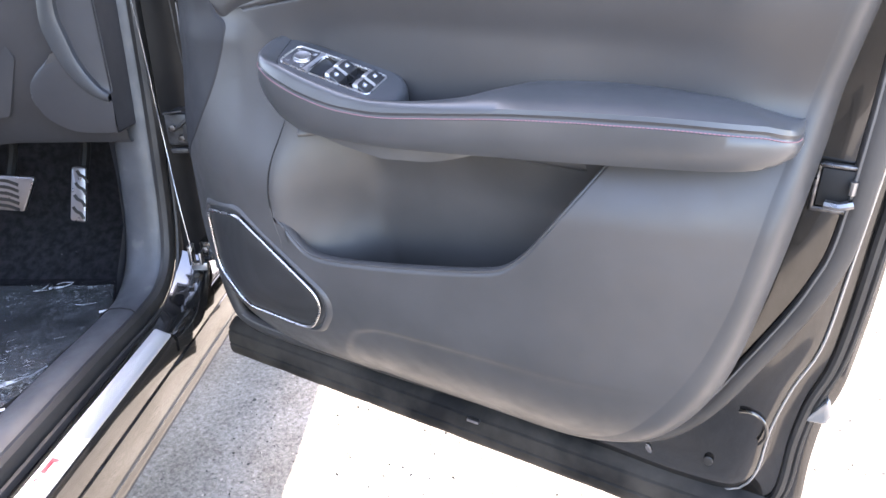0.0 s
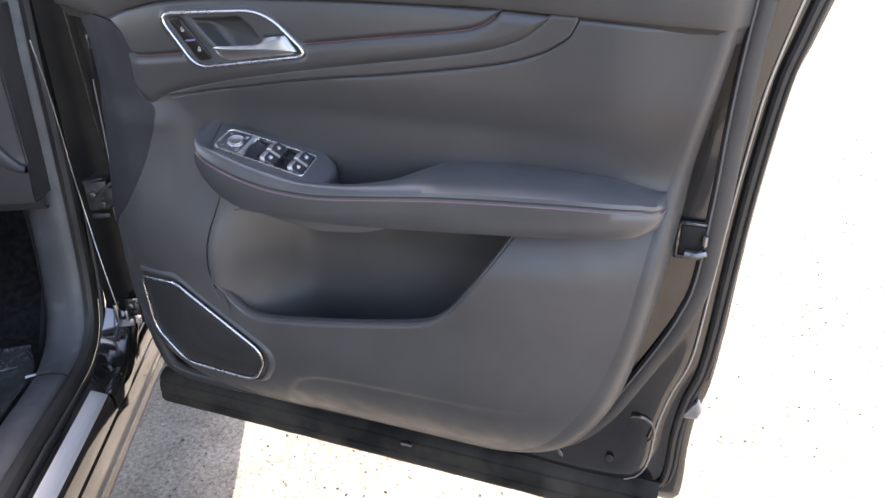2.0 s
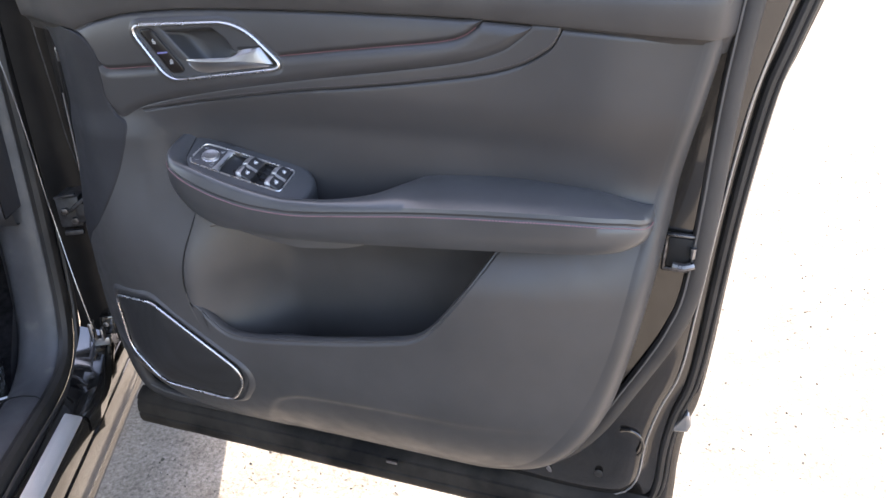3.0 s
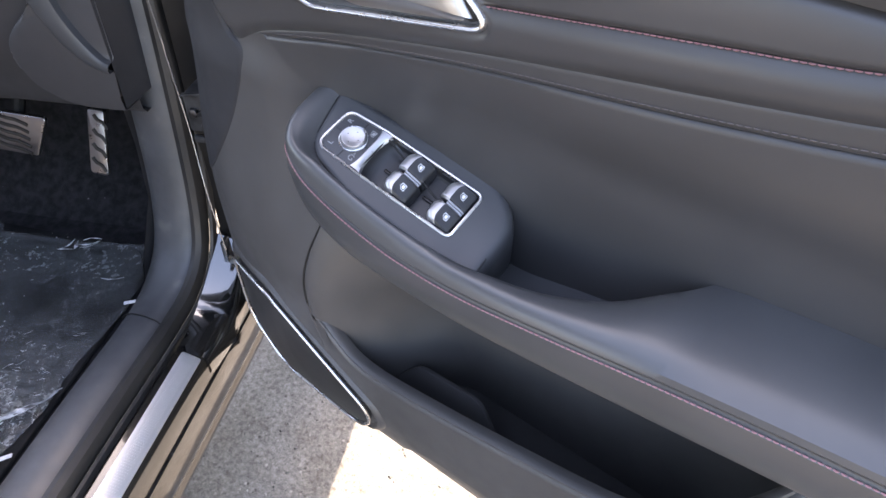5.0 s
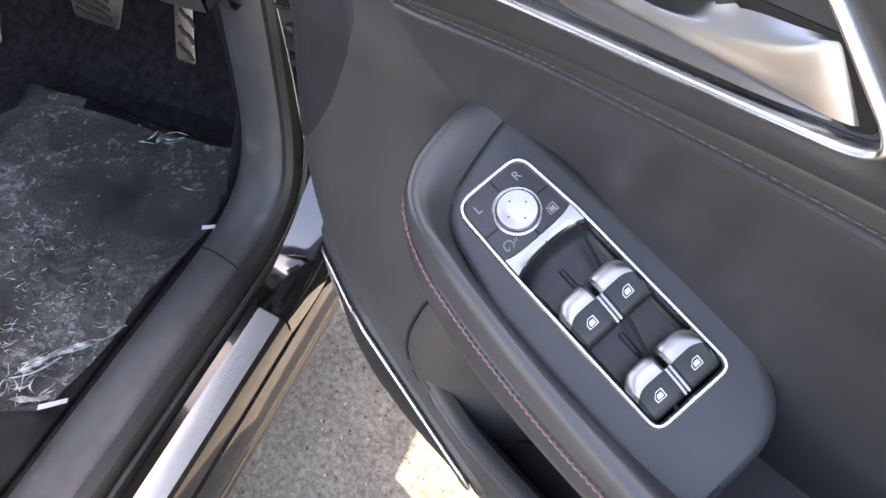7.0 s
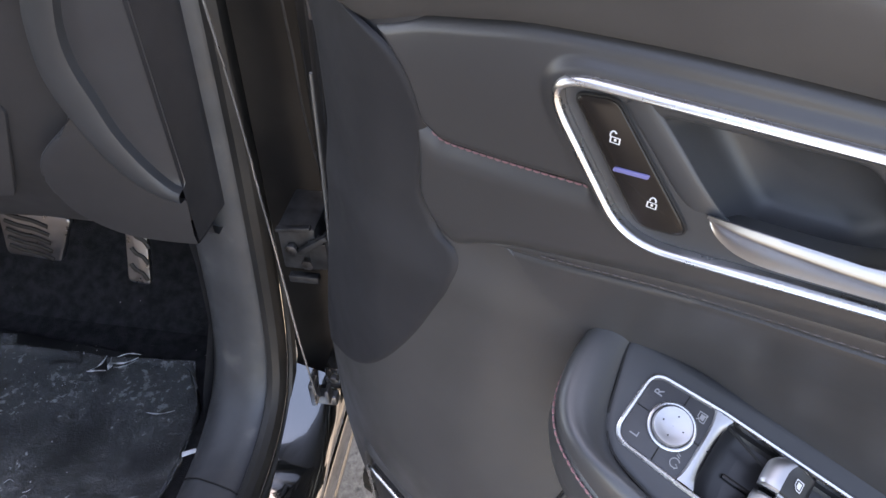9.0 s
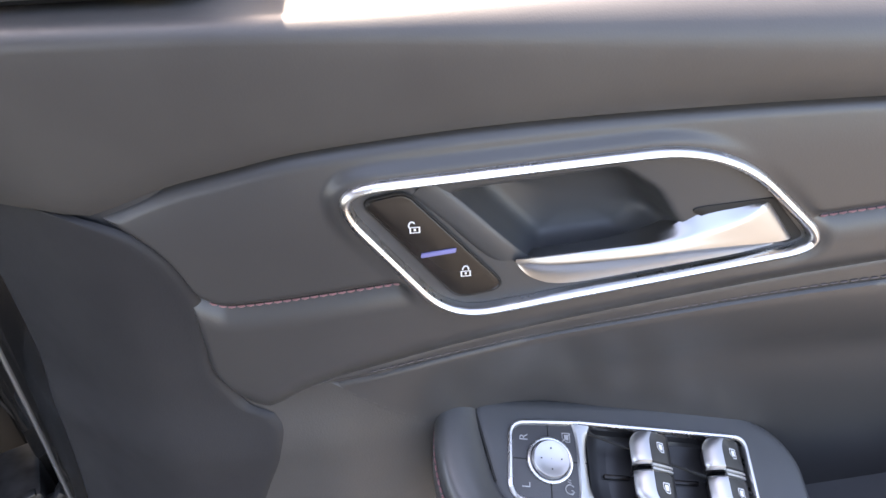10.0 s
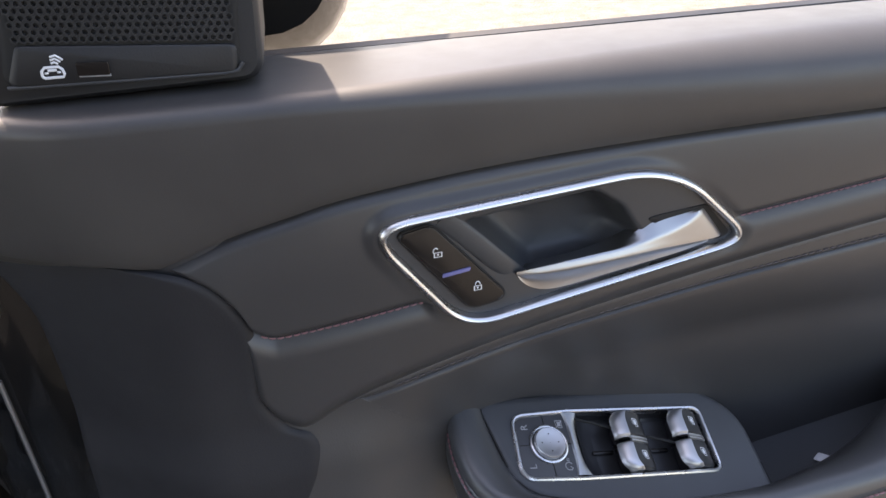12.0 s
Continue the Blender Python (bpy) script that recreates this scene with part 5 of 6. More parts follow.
# mirror control
control = rounded([(-HL + 0.0046, -HW * 0.96 + 0.0022), (-0.0325, -HW + 0.0022), (-0.0325, HW - 0.0026), (-HL + 0.0056, HW * 0.88 - 0.0022)], [0.010, 0.003, 0.003, 0.009], 8)
part("control_plate", placed(plate(control, 0.0014, 0.0005), SW @ pose(0, 0, -0.0010)), CARD_DARK, panel, "black mirror control plate")
DX = -0.0500
for a in (0, 90, 180, 270):
    c, s = math.cos(radians(a)), math.sin(radians(a))
    part("joint_line", placed(tube([(DX + 0.0130 * c, 0.0130 * s, 0.0004), (DX + 0.0225 * c, 0.0225 * s, 0.0004)], 0.0004, k=5), SW), VOID, panel)
dial = part("mirror_dial", placed(grid([[(DX + r * math.cos(2*math.pi*k/48), r * math.sin(2*math.pi*k/48), z) for k in range(48)] for r, z in
            ((0.0112, 0.0005), (0.0110, 0.0040), (0.0104, 0.0047), (0.0092, 0.0046), (0.007, 0.0041), (0.004, 0.0038), (0.0002, 0.0037))], False, True), SW), SILVER, panel, "dished silver mirror dial")
part("dial_ring", placed(tube([(DX + 0.0126 * math.cos(2*math.pi*k/48), 0.0126 * math.sin(2*math.pi*k/48), 0.0012) for k in range(48)], 0.0011, True, 8), SW), CHROME, dial, "chrome ring round the dial")
for a in range(4):
    c, s = math.cos(radians(90 * a)), math.sin(radians(90 * a))
    part("dimple", placed(plate([(0.0005 * math.cos(k), 0.0005 * math.sin(k)) for k in range(6)], 0.0003, 0.0001), SW @ pose(DX + 0.0060 * c, 0.0060 * s, 0.0041)), VOID, dial)
lettering("R", 0.0070, SW @ pose(-0.0648, 0.0126, 0.0007, 0, 0, 90), GREY_PRINT, panel)
lettering("L", 0.0070, SW @ pose(-0.0645, -0.0148, 0.0007, 0, 0, 90), GREY_PRINT, panel)


def outline_icon(points, width):
    """A thin flat printed outline."""
    p = [Vector(q) for q in points]
    c = sum(p, Vector((0, 0))) / len(p)
    size = max((q - c).length for q in p)
    return grid([[(*q, 0.0002) for q in p], [(*(c + (q - c) * (1 - 2.4 * width / size)), 0.0002) for q in p]], False, True)


window_shape = rounded([(-0.0023, -0.0020), (0.0023, -0.0020), (0.0023, 0.0020), (-0.0004, 0.0020), (-0.0023, 0.0002)], 0.0004, 3)


def window_icon(m, mat, parent, scale=1.0):
    pts = [q * scale for q in window_shape]
    low = [(x * scale, y * scale) for x, y in ((-0.0012, -0.0012), (0.0014, -0.0012), (0.0014, 0.0008), (-0.0004, 0.0008), (-0.0012, 0.0000))]
    return part("window_icon", placed(joined(outline_icon(pts, 0.00030), plate(low, 0.0002, 0.00005)), m), mat, parent, smooth=False)


window_icon(SW @ pose(-0.0392, 0.0142, 0.0007, 0, 0, 90), GREY_PRINT, panel, 1.25)
part("window_bar", placed(tube([(-0.0415, 0.0118, 0.0007), (-0.0365, 0.0168, 0.0007)], 0.0003, k=4), SW), GREY_PRINT, panel)
arc = [(0.0026 * math.cos(radians(a)), 0.0026 * math.sin(radians(a)), 0) for a in range(-60, 230, 15)]
part("fold_icon", placed(joined(tube(arc, 0.00035, k=4), tube([(0.0034, -0.001, 0), (0.0044, 0.001, 0)], 0.0003, k=4), tube([(0.0048, -0.001, 0), (0.0056, 0.0008, 0)], 0.0003, k=4),
     tube([(-0.0030, -0.001, 0), (-0.0015, -0.0024, 0), (-0.0003, -0.0008, 0)], 0.00035, k=4)), SW @ pose(-0.0392, -0.0156, 0.0007, 0, 0, 90)), GREY_PRINT, panel)
# recessed well with its two slots
well = rounded([(-0.0265, -0.0225), (0.0750, -0.0225), (0.0750, 0.0225), (-0.0265, 0.0225)], 0.006)
well_v, well_f = grid([[(q.x, q.y, 0.0002) for q in well], [(q.x, q.y * 0.995, -0.004) for q in well], [(q.x * 0.995, q.y * 0.97, -0.0110) for q in well],
                       [(0.024 + (q.x - 0.024) * 0.93, q.y * 0.88, -0.0128) for q in well]], False, True)
well_floor = [(0.024 + (q.x - 0.024) * 0.935, q.y * 0.885, -0.0127) for q in well], [tuple(range(len(well)))]
part("switch_well", placed(joined((well_v, well_f), well_floor), SW), GLOSS_SATIN, panel, "black switch well")
for x0, y0 in ((-0.013, -0.003), (0.031, -0.003)):
    part("slot_rib", placed(box(x0, x0 + 0.016, y0 - 0.0014, y0 + 0.0014, -0.0128, -0.0100, 0.0006), SW), GLOSS_BLACK, panel)


def window_switch(x, y, m):
    """A rocker with a silver leading edge and a printed window."""
    H = 0.0102
    prof_a = [(-0.0100, 0.0002), (-0.0128, 0.0003), (-0.0136, 0.0012), (-0.0128, 0.0030), (-0.0104, 0.0052), (-0.0078, 0.0064), (-0.0058, 0.0068), (-0.0034, 0.0067)]
    front = [(-0.0078, -0.0120), (-0.0092, -0.0060), (-0.0102, 0.0004)]
    prof_b = [(-0.0033, 0.0064), (-0.0010, 0.0058), (0.0030, 0.0044), (0.0090, 0.0020), (0.0122, 0.0000), (0.0134, -0.0030), (0.0138, -0.0120)]
    mm = m @ pose(x, y, 0)

    outer = 1 if y > 0 else -1

    def hood(prof):
        rows = []
        for k in range(13):
            v = -H + 2 * H * k / 12
            e = max(0.0, (abs(v) - (H - 0.0022)) / 0.0022)
            far = max(0.0, (v * outer / H - 0.1) / 0.9)
            near = max(0.0, (-v * outer / H - 0.6) / 0.4)
            back = 0.0058 * far ** 2.2 + 0.0010 * near ** 2
            rows.append([(u + back * max(0.0, min(1.0, (0.006 - u) / 0.014)), v, max(-0.0120, w - 0.0022 * e * e)) for u, w in prof])
        return rows
    a, b_rows, f_rows = hood(prof_a), hood(prof_b), hood(front)

    def cheek(rows, foot=-0.0120):
        out = []
        for r in (rows[0], rows[-1]):
            out.append(grid([r, [(u, v, foot) for u, v, w in r]]))
        return out
    sw = part("window_switch", placed(joined(grid(b_rows), *cheek(b_rows), grid(f_rows), *cheek([r[:1] + [(-0.002, r[0][1], -0.0120), (-0.002, r[0][1], 0.0)] + r[2:] for r in f_rows])), mm), GLOSS_SATIN, panel, "black window switch")
    part("silver_edge", placed(joined(grid(a), *cheek(a, 0.0002)), mm), SILVER, sw, "silver leading edge")
    side = -1 if y > 0 else 1
    rail = [(u, side * (H + 0.0004), w - 0.0012) for u, w in prof_b[:5]]
    part("silver_side", placed(tube(rail, 0.0011, k=6), mm), SILVER, sw)
    window_icon(mm @ axes((0.0042, 0, 0.0044), (0, 1, 0), (-0.934, 0, 0.358)), WHITE, sw, 1.3)


for x in (0.0135, 0.0600):
    for y in (-0.0118, 0.0118):
        window_switch(x, y, SW)

# ---- inner handle ----
HB = axes((0, 0.7875, 0), (1, 0.056, 0), (0, 0, 1))      # u runs along the door, v is height, w looks towards the cabin


def hb_in(inset, w):
    """The bezel's outline drawn in by a distance."""
    n, out = len(hb), []
    for i in range(n):
        t = (hb[(i + 1) % n] - hb[i - 1]).normalized()
        out.append(HB @ Vector((hb[i].x + t.y * inset, hb[i].y - t.x * inset, w)))
    return out


s_ = 1 if sum((a.x * b.y - b.x * a.y) for a, b in zip(hb, hb[1:] + hb[:1])) < 0 else -1
handle_unit = part("handle_bezel", grid([hb_in(s_ * i, w) for i, w in ((-0.0008, -0.012), (-0.0006, 0.0004), (0.0003, 0.0022), (0.0012, 0.0030), (0.0022, 0.0033), (0.0032, 0.0028), (0.0039, 0.0014), (0.0042, -0.0004), (0.0043, -0.008))], False, True), CHROME, door, "satin chrome door handle bezel")
# cup: flat margin, then the scooped hollow behind the lever
cup = rounded([(-0.696, 1.1185), (-0.616, 1.1250), (-0.598, 1.112), (-0.5815, 1.088), (-0.600, 1.0705), (-0.650, 1.0665), (-0.664, 1.082)], [0.005, 0.012, 0.020, 0.008, 0.012, 0.010, 0.010], 10)
margin = hb_in(s_ * 0.0044, -0.003)
margin = resampled(margin + margin[:1], 201)[:-1]


def nearest_ring(src, line):
    """For each margin point, the point of a closed line in the same direction from its middle."""
    c = sum((Vector(p) for p in line), Vector((0, 0))) / len(line)
    angles = sorted((math.atan2(p.y - c.y, p.x - c.x), (p - c).length) for p in line)
    an, ra = [a[0] for a in angles], [a[1] for a in angles]
    an, ra = [an[-1] - 2 * math.pi] + an + [an[0] + 2 * math.pi], [ra[-1]] + ra + [ra[0]]
    out = []
    for p in src:
        a = math.atan2(p[1] - c.y, p[0] - c.x)
        r = float(np.interp(a, an, ra))
        out.append((c, a, r))
    return out


src = [((HB.inverted() @ p).x, (HB.inverted() @ p).y) for p in margin]
polar = nearest_ring(src, dense(cup))
rings = [margin]
for k, w in ((1.08, -0.0031), (1.03, -0.0034), (1.0, -0.0044), (0.97, -0.0066), (0.93, -0.0108), (0.88, -0.0172), (0.82, -0.0236), (0.74, -0.0282), (0.62, -0.0306), (0.3, -0.0316), (0.004, -0.0318)):
    rings.append([HB @ Vector((c.x + r * k * math.cos(a), c.y + r * k * math.sin(a), w)) for c, a, r in polar])
part("handle_cup", grid(rings, False, True), SOFT, handle_unit, "black handle cup")
# lever: a tapering blade with a shaded top, a bright upper facet and a hollow lower face
def lever_line(points):
    return resampled(spline(points, 0.003), 70)


lev_top = lever_line([(-0.6600, 1.0760, -0.0070), (-0.648, 1.0772, -0.0070), (-0.632, 1.0785, -0.0070), (-0.615, 1.0806, -0.0064), (-0.600, 1.0850, -0.0052), (-0.588, 1.0908, -0.0044), (-0.5785, 1.0975, -0.0040), (-0.570, 1.1000, -0.0040), (-0.560, 1.1008, -0.0040), (-0.5440, 1.1020, -0.0040)])
lev_ridge = lever_line([(-0.6622, 1.0806, -0.0012), (-0.650, 1.0826, 0.0006), (-0.632, 1.0840, 0.0014), (-0.612, 1.0854, 0.0018), (-0.598, 1.0864, 0.0022), (-0.584, 1.0886, 0.0026), (-0.567, 1.0916, 0.0028), (-0.555, 1.0962, 0.0020), (-0.5485, 1.1008, 0.0000), (-0.5425, 1.1012, -0.0036)])
lev_crease = lever_line([(-0.6622, 1.0786, -0.0010), (-0.650, 1.0788, 0.0022), (-0.630, 1.0792, 0.0036), (-0.600, 1.0806, 0.0046), (-0.582, 1.0822, 0.0050), (-0.560, 1.0824, 0.0046), (-0.540, 1.0812, 0.0026), (-0.5296, 1.0800, -0.0006), (-0.5272, 1.0798, -0.0040)])
lev_low = lever_line([(-0.6604, 1.0752, -0.0022), (-0.6565, 1.0702, -0.0022), (-0.6505, 1.0660, -0.0022), (-0.6420, 1.0634, -0.0020), (-0.628, 1.0636, -0.0018), (-0.603, 1.0672, -0.0012), (-0.580, 1.0704, -0.0008), (-0.555, 1.0736, -0.0010), (-0.5290, 1.0768, -0.0038)])
rows = []
for a, b, c, d in zip(lev_top, lev_ridge, lev_crease, lev_low):
    row = [a + Vector((0, -0.003, -0.010)), a, a.lerp(b, 0.3), a.lerp(b, 0.6), a.lerp(b, 0.85), b.lerp(a, 0.04).lerp(c, 0.04), b.lerp(c, 0.14), b.lerp(c, 0.35), b.lerp(c, 0.6), b.lerp(c, 0.85), c + Vector((0, 0, -0.0003))]
    for f in (0.12, 0.3, 0.5, 0.7, 0.9):
        row.append(c.lerp(d, f) + Vector((0, 0, -0.0016 * math.sin(math.pi * f))))
    row += [d, d + Vector((0, 0.0008, -0.002)), d + Vector((0, 0.004, -0.004))]
    rows.append([HB @ p for p in row])
lever = part("handle_lever", grid(rows), LEVER, handle_unit, "satin chrome handle lever")
# rounded bar between the lock plate and the hollow
bar_line = spline([(-0.7055, 1.1225, -0.0045), (-0.690, 1.1070, -0.0040), (-0.672, 1.0870, -0.0040), (-0.6600, 1.0735, -0.0070), (-0.650, 1.0655, -0.0110)], 0.004)
part("cup_bar", tube([HB @ p for p in bar_line], 0.0066, up=(0, 1, 0), k=16, flat=0.34), SOFT, handle_unit, "rounded bar beside the lock buttons")
slot = rounded([(-0.5860, 1.1008), (-0.5425, 1.1036), (-0.5215, 1.0798), (-0.530, 1.0765)], 0.003)
part("lever_gap", placed(plate(slot, 0.0010, 0.0003), HB @ pose(0, 0, -0.0034)), VOID, handle_unit)
# lock buttons
lock = rounded([(-0.7312, 1.1180), (-0.7116, 1.1214), (-0.6655, 1.0638), (-0.6900, 1.0600)], [0.004, 0.008, 0.006, 0.010], 6)
lock_ob = part("lock_buttons", placed(plate(lock, 0.0030, 0.0012), HB @ pose(0, 0, -0.0034)), GLOSS_BLACK, handle_unit, "gloss black lock button plate")
part("lock_recess", tube([HB @ Vector((q.x, q.y, -0.0022)) for q in lock], 0.0010, True, 6, (0, 1, 0)), VOID, handle_unit)
part("indicator_bar", placed(plate(rounded([(-0.7068, 1.0868), (-0.6905, 1.0886), (-0.6900, 1.0908), (-0.7063, 1.0890)], 0.0006), 0.0009, 0.0003), HB @ pose(0, 0, -0.0004)), BLUE, lock_ob, "lavender indicator bar")


def padlock(x, z, opened):
    m = HB @ pose(x, z, -0.0002)
    body = outline_icon([(-0.0024, -0.0022), (0.0024, -0.0022), (0.0024, 0.0012), (-0.0024, 0.0012)], 0.00035)
    k = (-0.0012 if opened else 0)
    bow = tube([(0.0014 * math.cos(radians(a)) + k, 0.0016 + 0.0022 * math.sin(radians(a)), 0) for a in range(200 if opened else 180, -10 if not opened else 20, -15)], 0.00035, k=4)
    dot = plate([(-0.0005, -0.0011), (0.0005, -0.0011), (0.0005, 0.0002), (-0.0005, 0.0002)], 0.0002, 0.00005)
    part("lock_icon", placed(joined(body, bow, dot), m), WHITE, lock_ob, "white padlock sign", smooth=False)


padlock(-0.7085, 1.1030, True)
padlock(-0.6860, 1.0760, False)

# ---- corner trim with the high speaker ----
tw_outline = rounded([(-0.905, 1.198), (-0.783, 1.200), (-0.778, 1.26), (-0.80, 1.335), (-0.83, 1.34), (-0.905, 1.248)], [0.006, 0.010, 0.01, 0.01, 0.01, 0.03], 6)


def on_tw(x, z, w):
    return Vector((x, 0.770 + 0.10 * (z - 1.2) - w, z))


def tw_plate(outline, w0, w1, bevel):
    c = sum((Vector(q) for q in outline), Vector((0, 0))) / len(outline)
    rings = [[on_tw(c.x + (q.x - c.x) * k, c.y + (q.y - c.y) * k, w) for q in outline] for k, w in ((1, w0), (1, w1 - bevel), (0.985, w1 - bevel * 0.3), (0.95, w1))]
    v, f = grid(rings, False, True)
    return v, f + [tuple(range(len(v) - len(outline), len(v)))]


sail = part("corner_trim", tw_plate(tw_outline, -0.065, 0.0, 0.008), CORNER, door, "black corner trim with high speaker")
g_out = rounded([(-0.880, 1.2275), (-0.7955, 1.2195), (-0.790, 1.255), (-0.805, 1.315), (-0.825, 1.318), (-0.872, 1.258)], 0.006, 5)
part("recess", tw_plate(rounded([(-0.895, 1.2075), (-0.7935, 1.2055), (-0.787, 1.255), (-0.803, 1.322), (-0.827, 1.326), (-0.885, 1.25)], 0.006, 5), 0.0, 0.0012, 0.0008), VOID, sail)
# grille: a thin plate of small cells, each with a round hole
holes_v, holes_f = [], []
pitch = 0.0034
for r in range(34):
    for c in range(32):
        x = -0.884 + (c + 0.5 * (r % 2)) * pitch
        z = 1.2215 + r * pitch * 0.866 + (-0.789 - x) * 0.07
        left = -0.886 + max(0, z - 1.245) * 0.62
        if x > -0.7925 + max(0, z - 1.26) * -0.22 or x < left or z > 1.318:
            continue
        k = len(holes_v)
        for j in range(6):
            a = math.radians(60 * j + 30)
            holes_v.append(on_tw(x + pitch * 0.5774 * math.cos(a), z + pitch * 0.5774 * math.sin(a), 0.0026))
        for rad, w in ((0.34, 0.0026), (0.30, 0.0008)):
            for j in range(6):
                a = math.radians(60 * j + 30)
                holes_v.append(on_tw(x + pitch * rad * math.cos(a), z + pitch * rad * math.sin(a), w))
        for j in range(6):
            n_ = (j + 1) % 6
            holes_f.append((k + j, k + n_, k + 6 + n_, k + 6 + j))
            holes_f.append((k + 6 + j, k + 6 + n_, k + 12 + n_, k + 12 + j))
tagged(part("speaker_mesh", (holes_v, holes_f), CORNER, sail, "black speaker mesh with round holes", smooth=False), kind="stuff")
part("lower_strip", tw_plate(rounded([(-0.893, 1.2085), (-0.7945, 1.2065), (-0.793, 1.2185), (-0.885, 1.2255)], 0.003, 4), 0.0, 0.0030, 0.001), CORNER, sail)
part("trim_edge", tube([on_tw(x, z, 0.0020) for x, z in ((-0.893, 1.2080), (-0.85, 1.2070), (-0.80, 1.2060), (-0.794, 1.2068), (-0.7915, 1.210))], 0.0009), SOFT, sail)
car_icon = joined(*(tube([on_tw(-0.8725 + 0.98 * x, 1.2135 + 0.98 * z, 0.0036) for x, z in pts], r, k=5, up=(0, 1, 0)) for r, pts in
                    ((0.00065, ((-0.0040, -0.0022), (0.0040, -0.0022), (0.0047, -0.0010), (0.0044, 0.0010), (0.0030, 0.0024), (-0.0030, 0.0024), (-0.0044, 0.0010), (-0.0047, -0.0010), (-0.0040, -0.0022))),
                     (0.00085, ((-0.0026, 0.0004), (-0.0026, -0.0004))), (0.00085, ((0.0026, 0.0004), (0.0026, -0.0004))), (0.00060, ((-0.0018, 0.0010), (0.0018, 0.0010))),
                     (0.00050, ((0.0004, 0.0040), (0.0018, 0.0044), (0.0032, 0.0036))), (0.00050, ((0.0004, 0.0054), (0.0024, 0.0059), (0.0044, 0.0044))), (0.00050, ((0.0006, 0.0068), (0.0030, 0.0073), (0.0056, 0.0052))))))
part("warning_icon", car_icon, WHITE, sail, "grey printed car sign", smooth=False)
part("warning_lamp", joined(placed(plate(rounded([(-0.8625, 1.2112), (-0.849, 1.2105), (-0.8485, 1.2165), (-0.862, 1.2172)], 0.001), 0.0006, 0.0002), axes((0, 0.7672, 0), (1, 0, 0), (0, 0, 1)))), GLOSS_BLACK, sail, "dark warning lamp window")
part("lamp_sill", tube([on_tw(-0.862, 1.2112, 0.0038), on_tw(-0.849, 1.2105, 0.0038)], 0.0007, k=6), GREY_PRINT, sail)

# ---- painted shell ----
flange = [(-0.985, 1.19), (-1.0, 0.9), (-1.02, 0.6), (-1.0, 0.42), (-0.955, 0.352), (-0.7, 0.350), (-0.425, 0.350), (-0.20, 0.346), (-0.09, 0.340), (-0.02, 0.345), (0.012, 0.359), (0.029, 0.400), (0.033, 0.479),
          (0.046, 0.554), (0.066, 0.628), (0.073, 0.75), (0.080, 0.90), (0.088, 1.016), (0.097, 1.085), (0.118, 1.19)]
edge = [(-1.045, 1.19), (-1.055, 0.9), (-1.06, 0.6), (-1.05, 0.40), (-1.0, 0.300), (-0.7, 0.288), (-0.425, 0.286), (-0.20, 0.284), (-0.06, 0.282), (0.040, 0.280), (0.088, 0.286), (0.095, 0.330), (0.092, 0.41), (0.095, 0.49),
        (0.106, 0.55), (0.111, 0.66), (0.112, 0.77), (0.116, 0.90), (0.127, 1.05), (0.138, 1.10), (0.160, 1.19)]
NF = 160
fl, ed = resampled(spline([(x, z, 0) for x, z in flange], 0.01), NF), resampled(spline([(x, z, 0) for x, z in edge], 0.01), NF)
mid = Vector((-0.45, 0.85, 0))


def shell(f, y, inset=0.0):
    out = []
    for a, b in zip(fl, ed):
        p = a.lerp(b, f)
        p = p + (mid - p).normalized() * inset
        out.append((p.x, y, p.y))
    return out


part("inner_frame", grid([shell(0, 0.842, 0.20), shell(0, 0.836, 0.075), shell(0, 0.832, 0.035), shell(0, 0.834, 0.012), shell(0, 0.838, 0.003), shell(0, 0.844, 0.0), shell(0.05, 0.858), shell(0.12, 0.870), shell(0.3, 0.874), shell(0.6, 0.876)]), PAINT, door, "glossy black painted inner door frame")
part("outer_skin", grid([shell(0.6, 0.880), shell(0.9, 0.880), shell(1.0, 0.884), shell(1.01, 0.889), shell(1.0, 0.895), shell(0.8, 0.91), shell(0, 0.93, 0.05), shell(0, 0.95, 0.2), shell(0, 0.955, 0.5)]), PAINT, door, "glossy black outer door skin")
# pale hem rod, the flange's highlight as colour
part("hem_flange", tube(shell(0.0, 0.8405, -0.001)[12:], 0.0019), EDGE_PAINT, door)
backing = [(-0.97, 0.4), (0.0, 0.4), (0.03, 0.7), (0.05, 1.185), (-0.97, 1.185)]
part("core", placed(plate([(x, z) for x, z in backing], 0.01), axes((0, 0.848, 0), (1, 0, 0), (0, 0, 1))), VOID, door)
seal_path = spline([(0.072, 0.829, 1.19), (0.066, 0.829, 1.08), (0.0645, 0.829, 1.0), (0.0645, 0.829, 0.905), (0.060, 0.829, 0.775), (0.047, 0.829, 0.715), (0.029, 0.829, 0.664), (-0.005, 0.829, 0.586), (-0.043, 0.829, 0.504),
                    (-0.084, 0.829, 0.445), (-0.128, 0.829, 0.411), (-0.19, 0.829, 0.390), (-0.27, 0.829, 0.380), (-0.45, 0.829, 0.372), (-0.7, 0.829, 0.366), (-0.92, 0.829, 0.366), (-0.975, 0.829, 0.42), (-0.99, 0.829, 0.55)], 0.012)
seal = part("door_seal", tube(seal_path, 0.0140, up=(0, 1, 0), k=12, flat=0.8), SEAL, door, "black hollow rubber door seal")
part("seal_lip", tube([(p.x - 0.009 * (1 if p.z > 0.45 else 0.3), p.y - 0.008, p.z + 0.009 * (1 if p.z < 0.5 else 0.2)) for p in seal_path], 0.0021, up=(0, 1, 0), k=6), PALE_LIP, seal, "seal lip, coloured paler for its highlight")
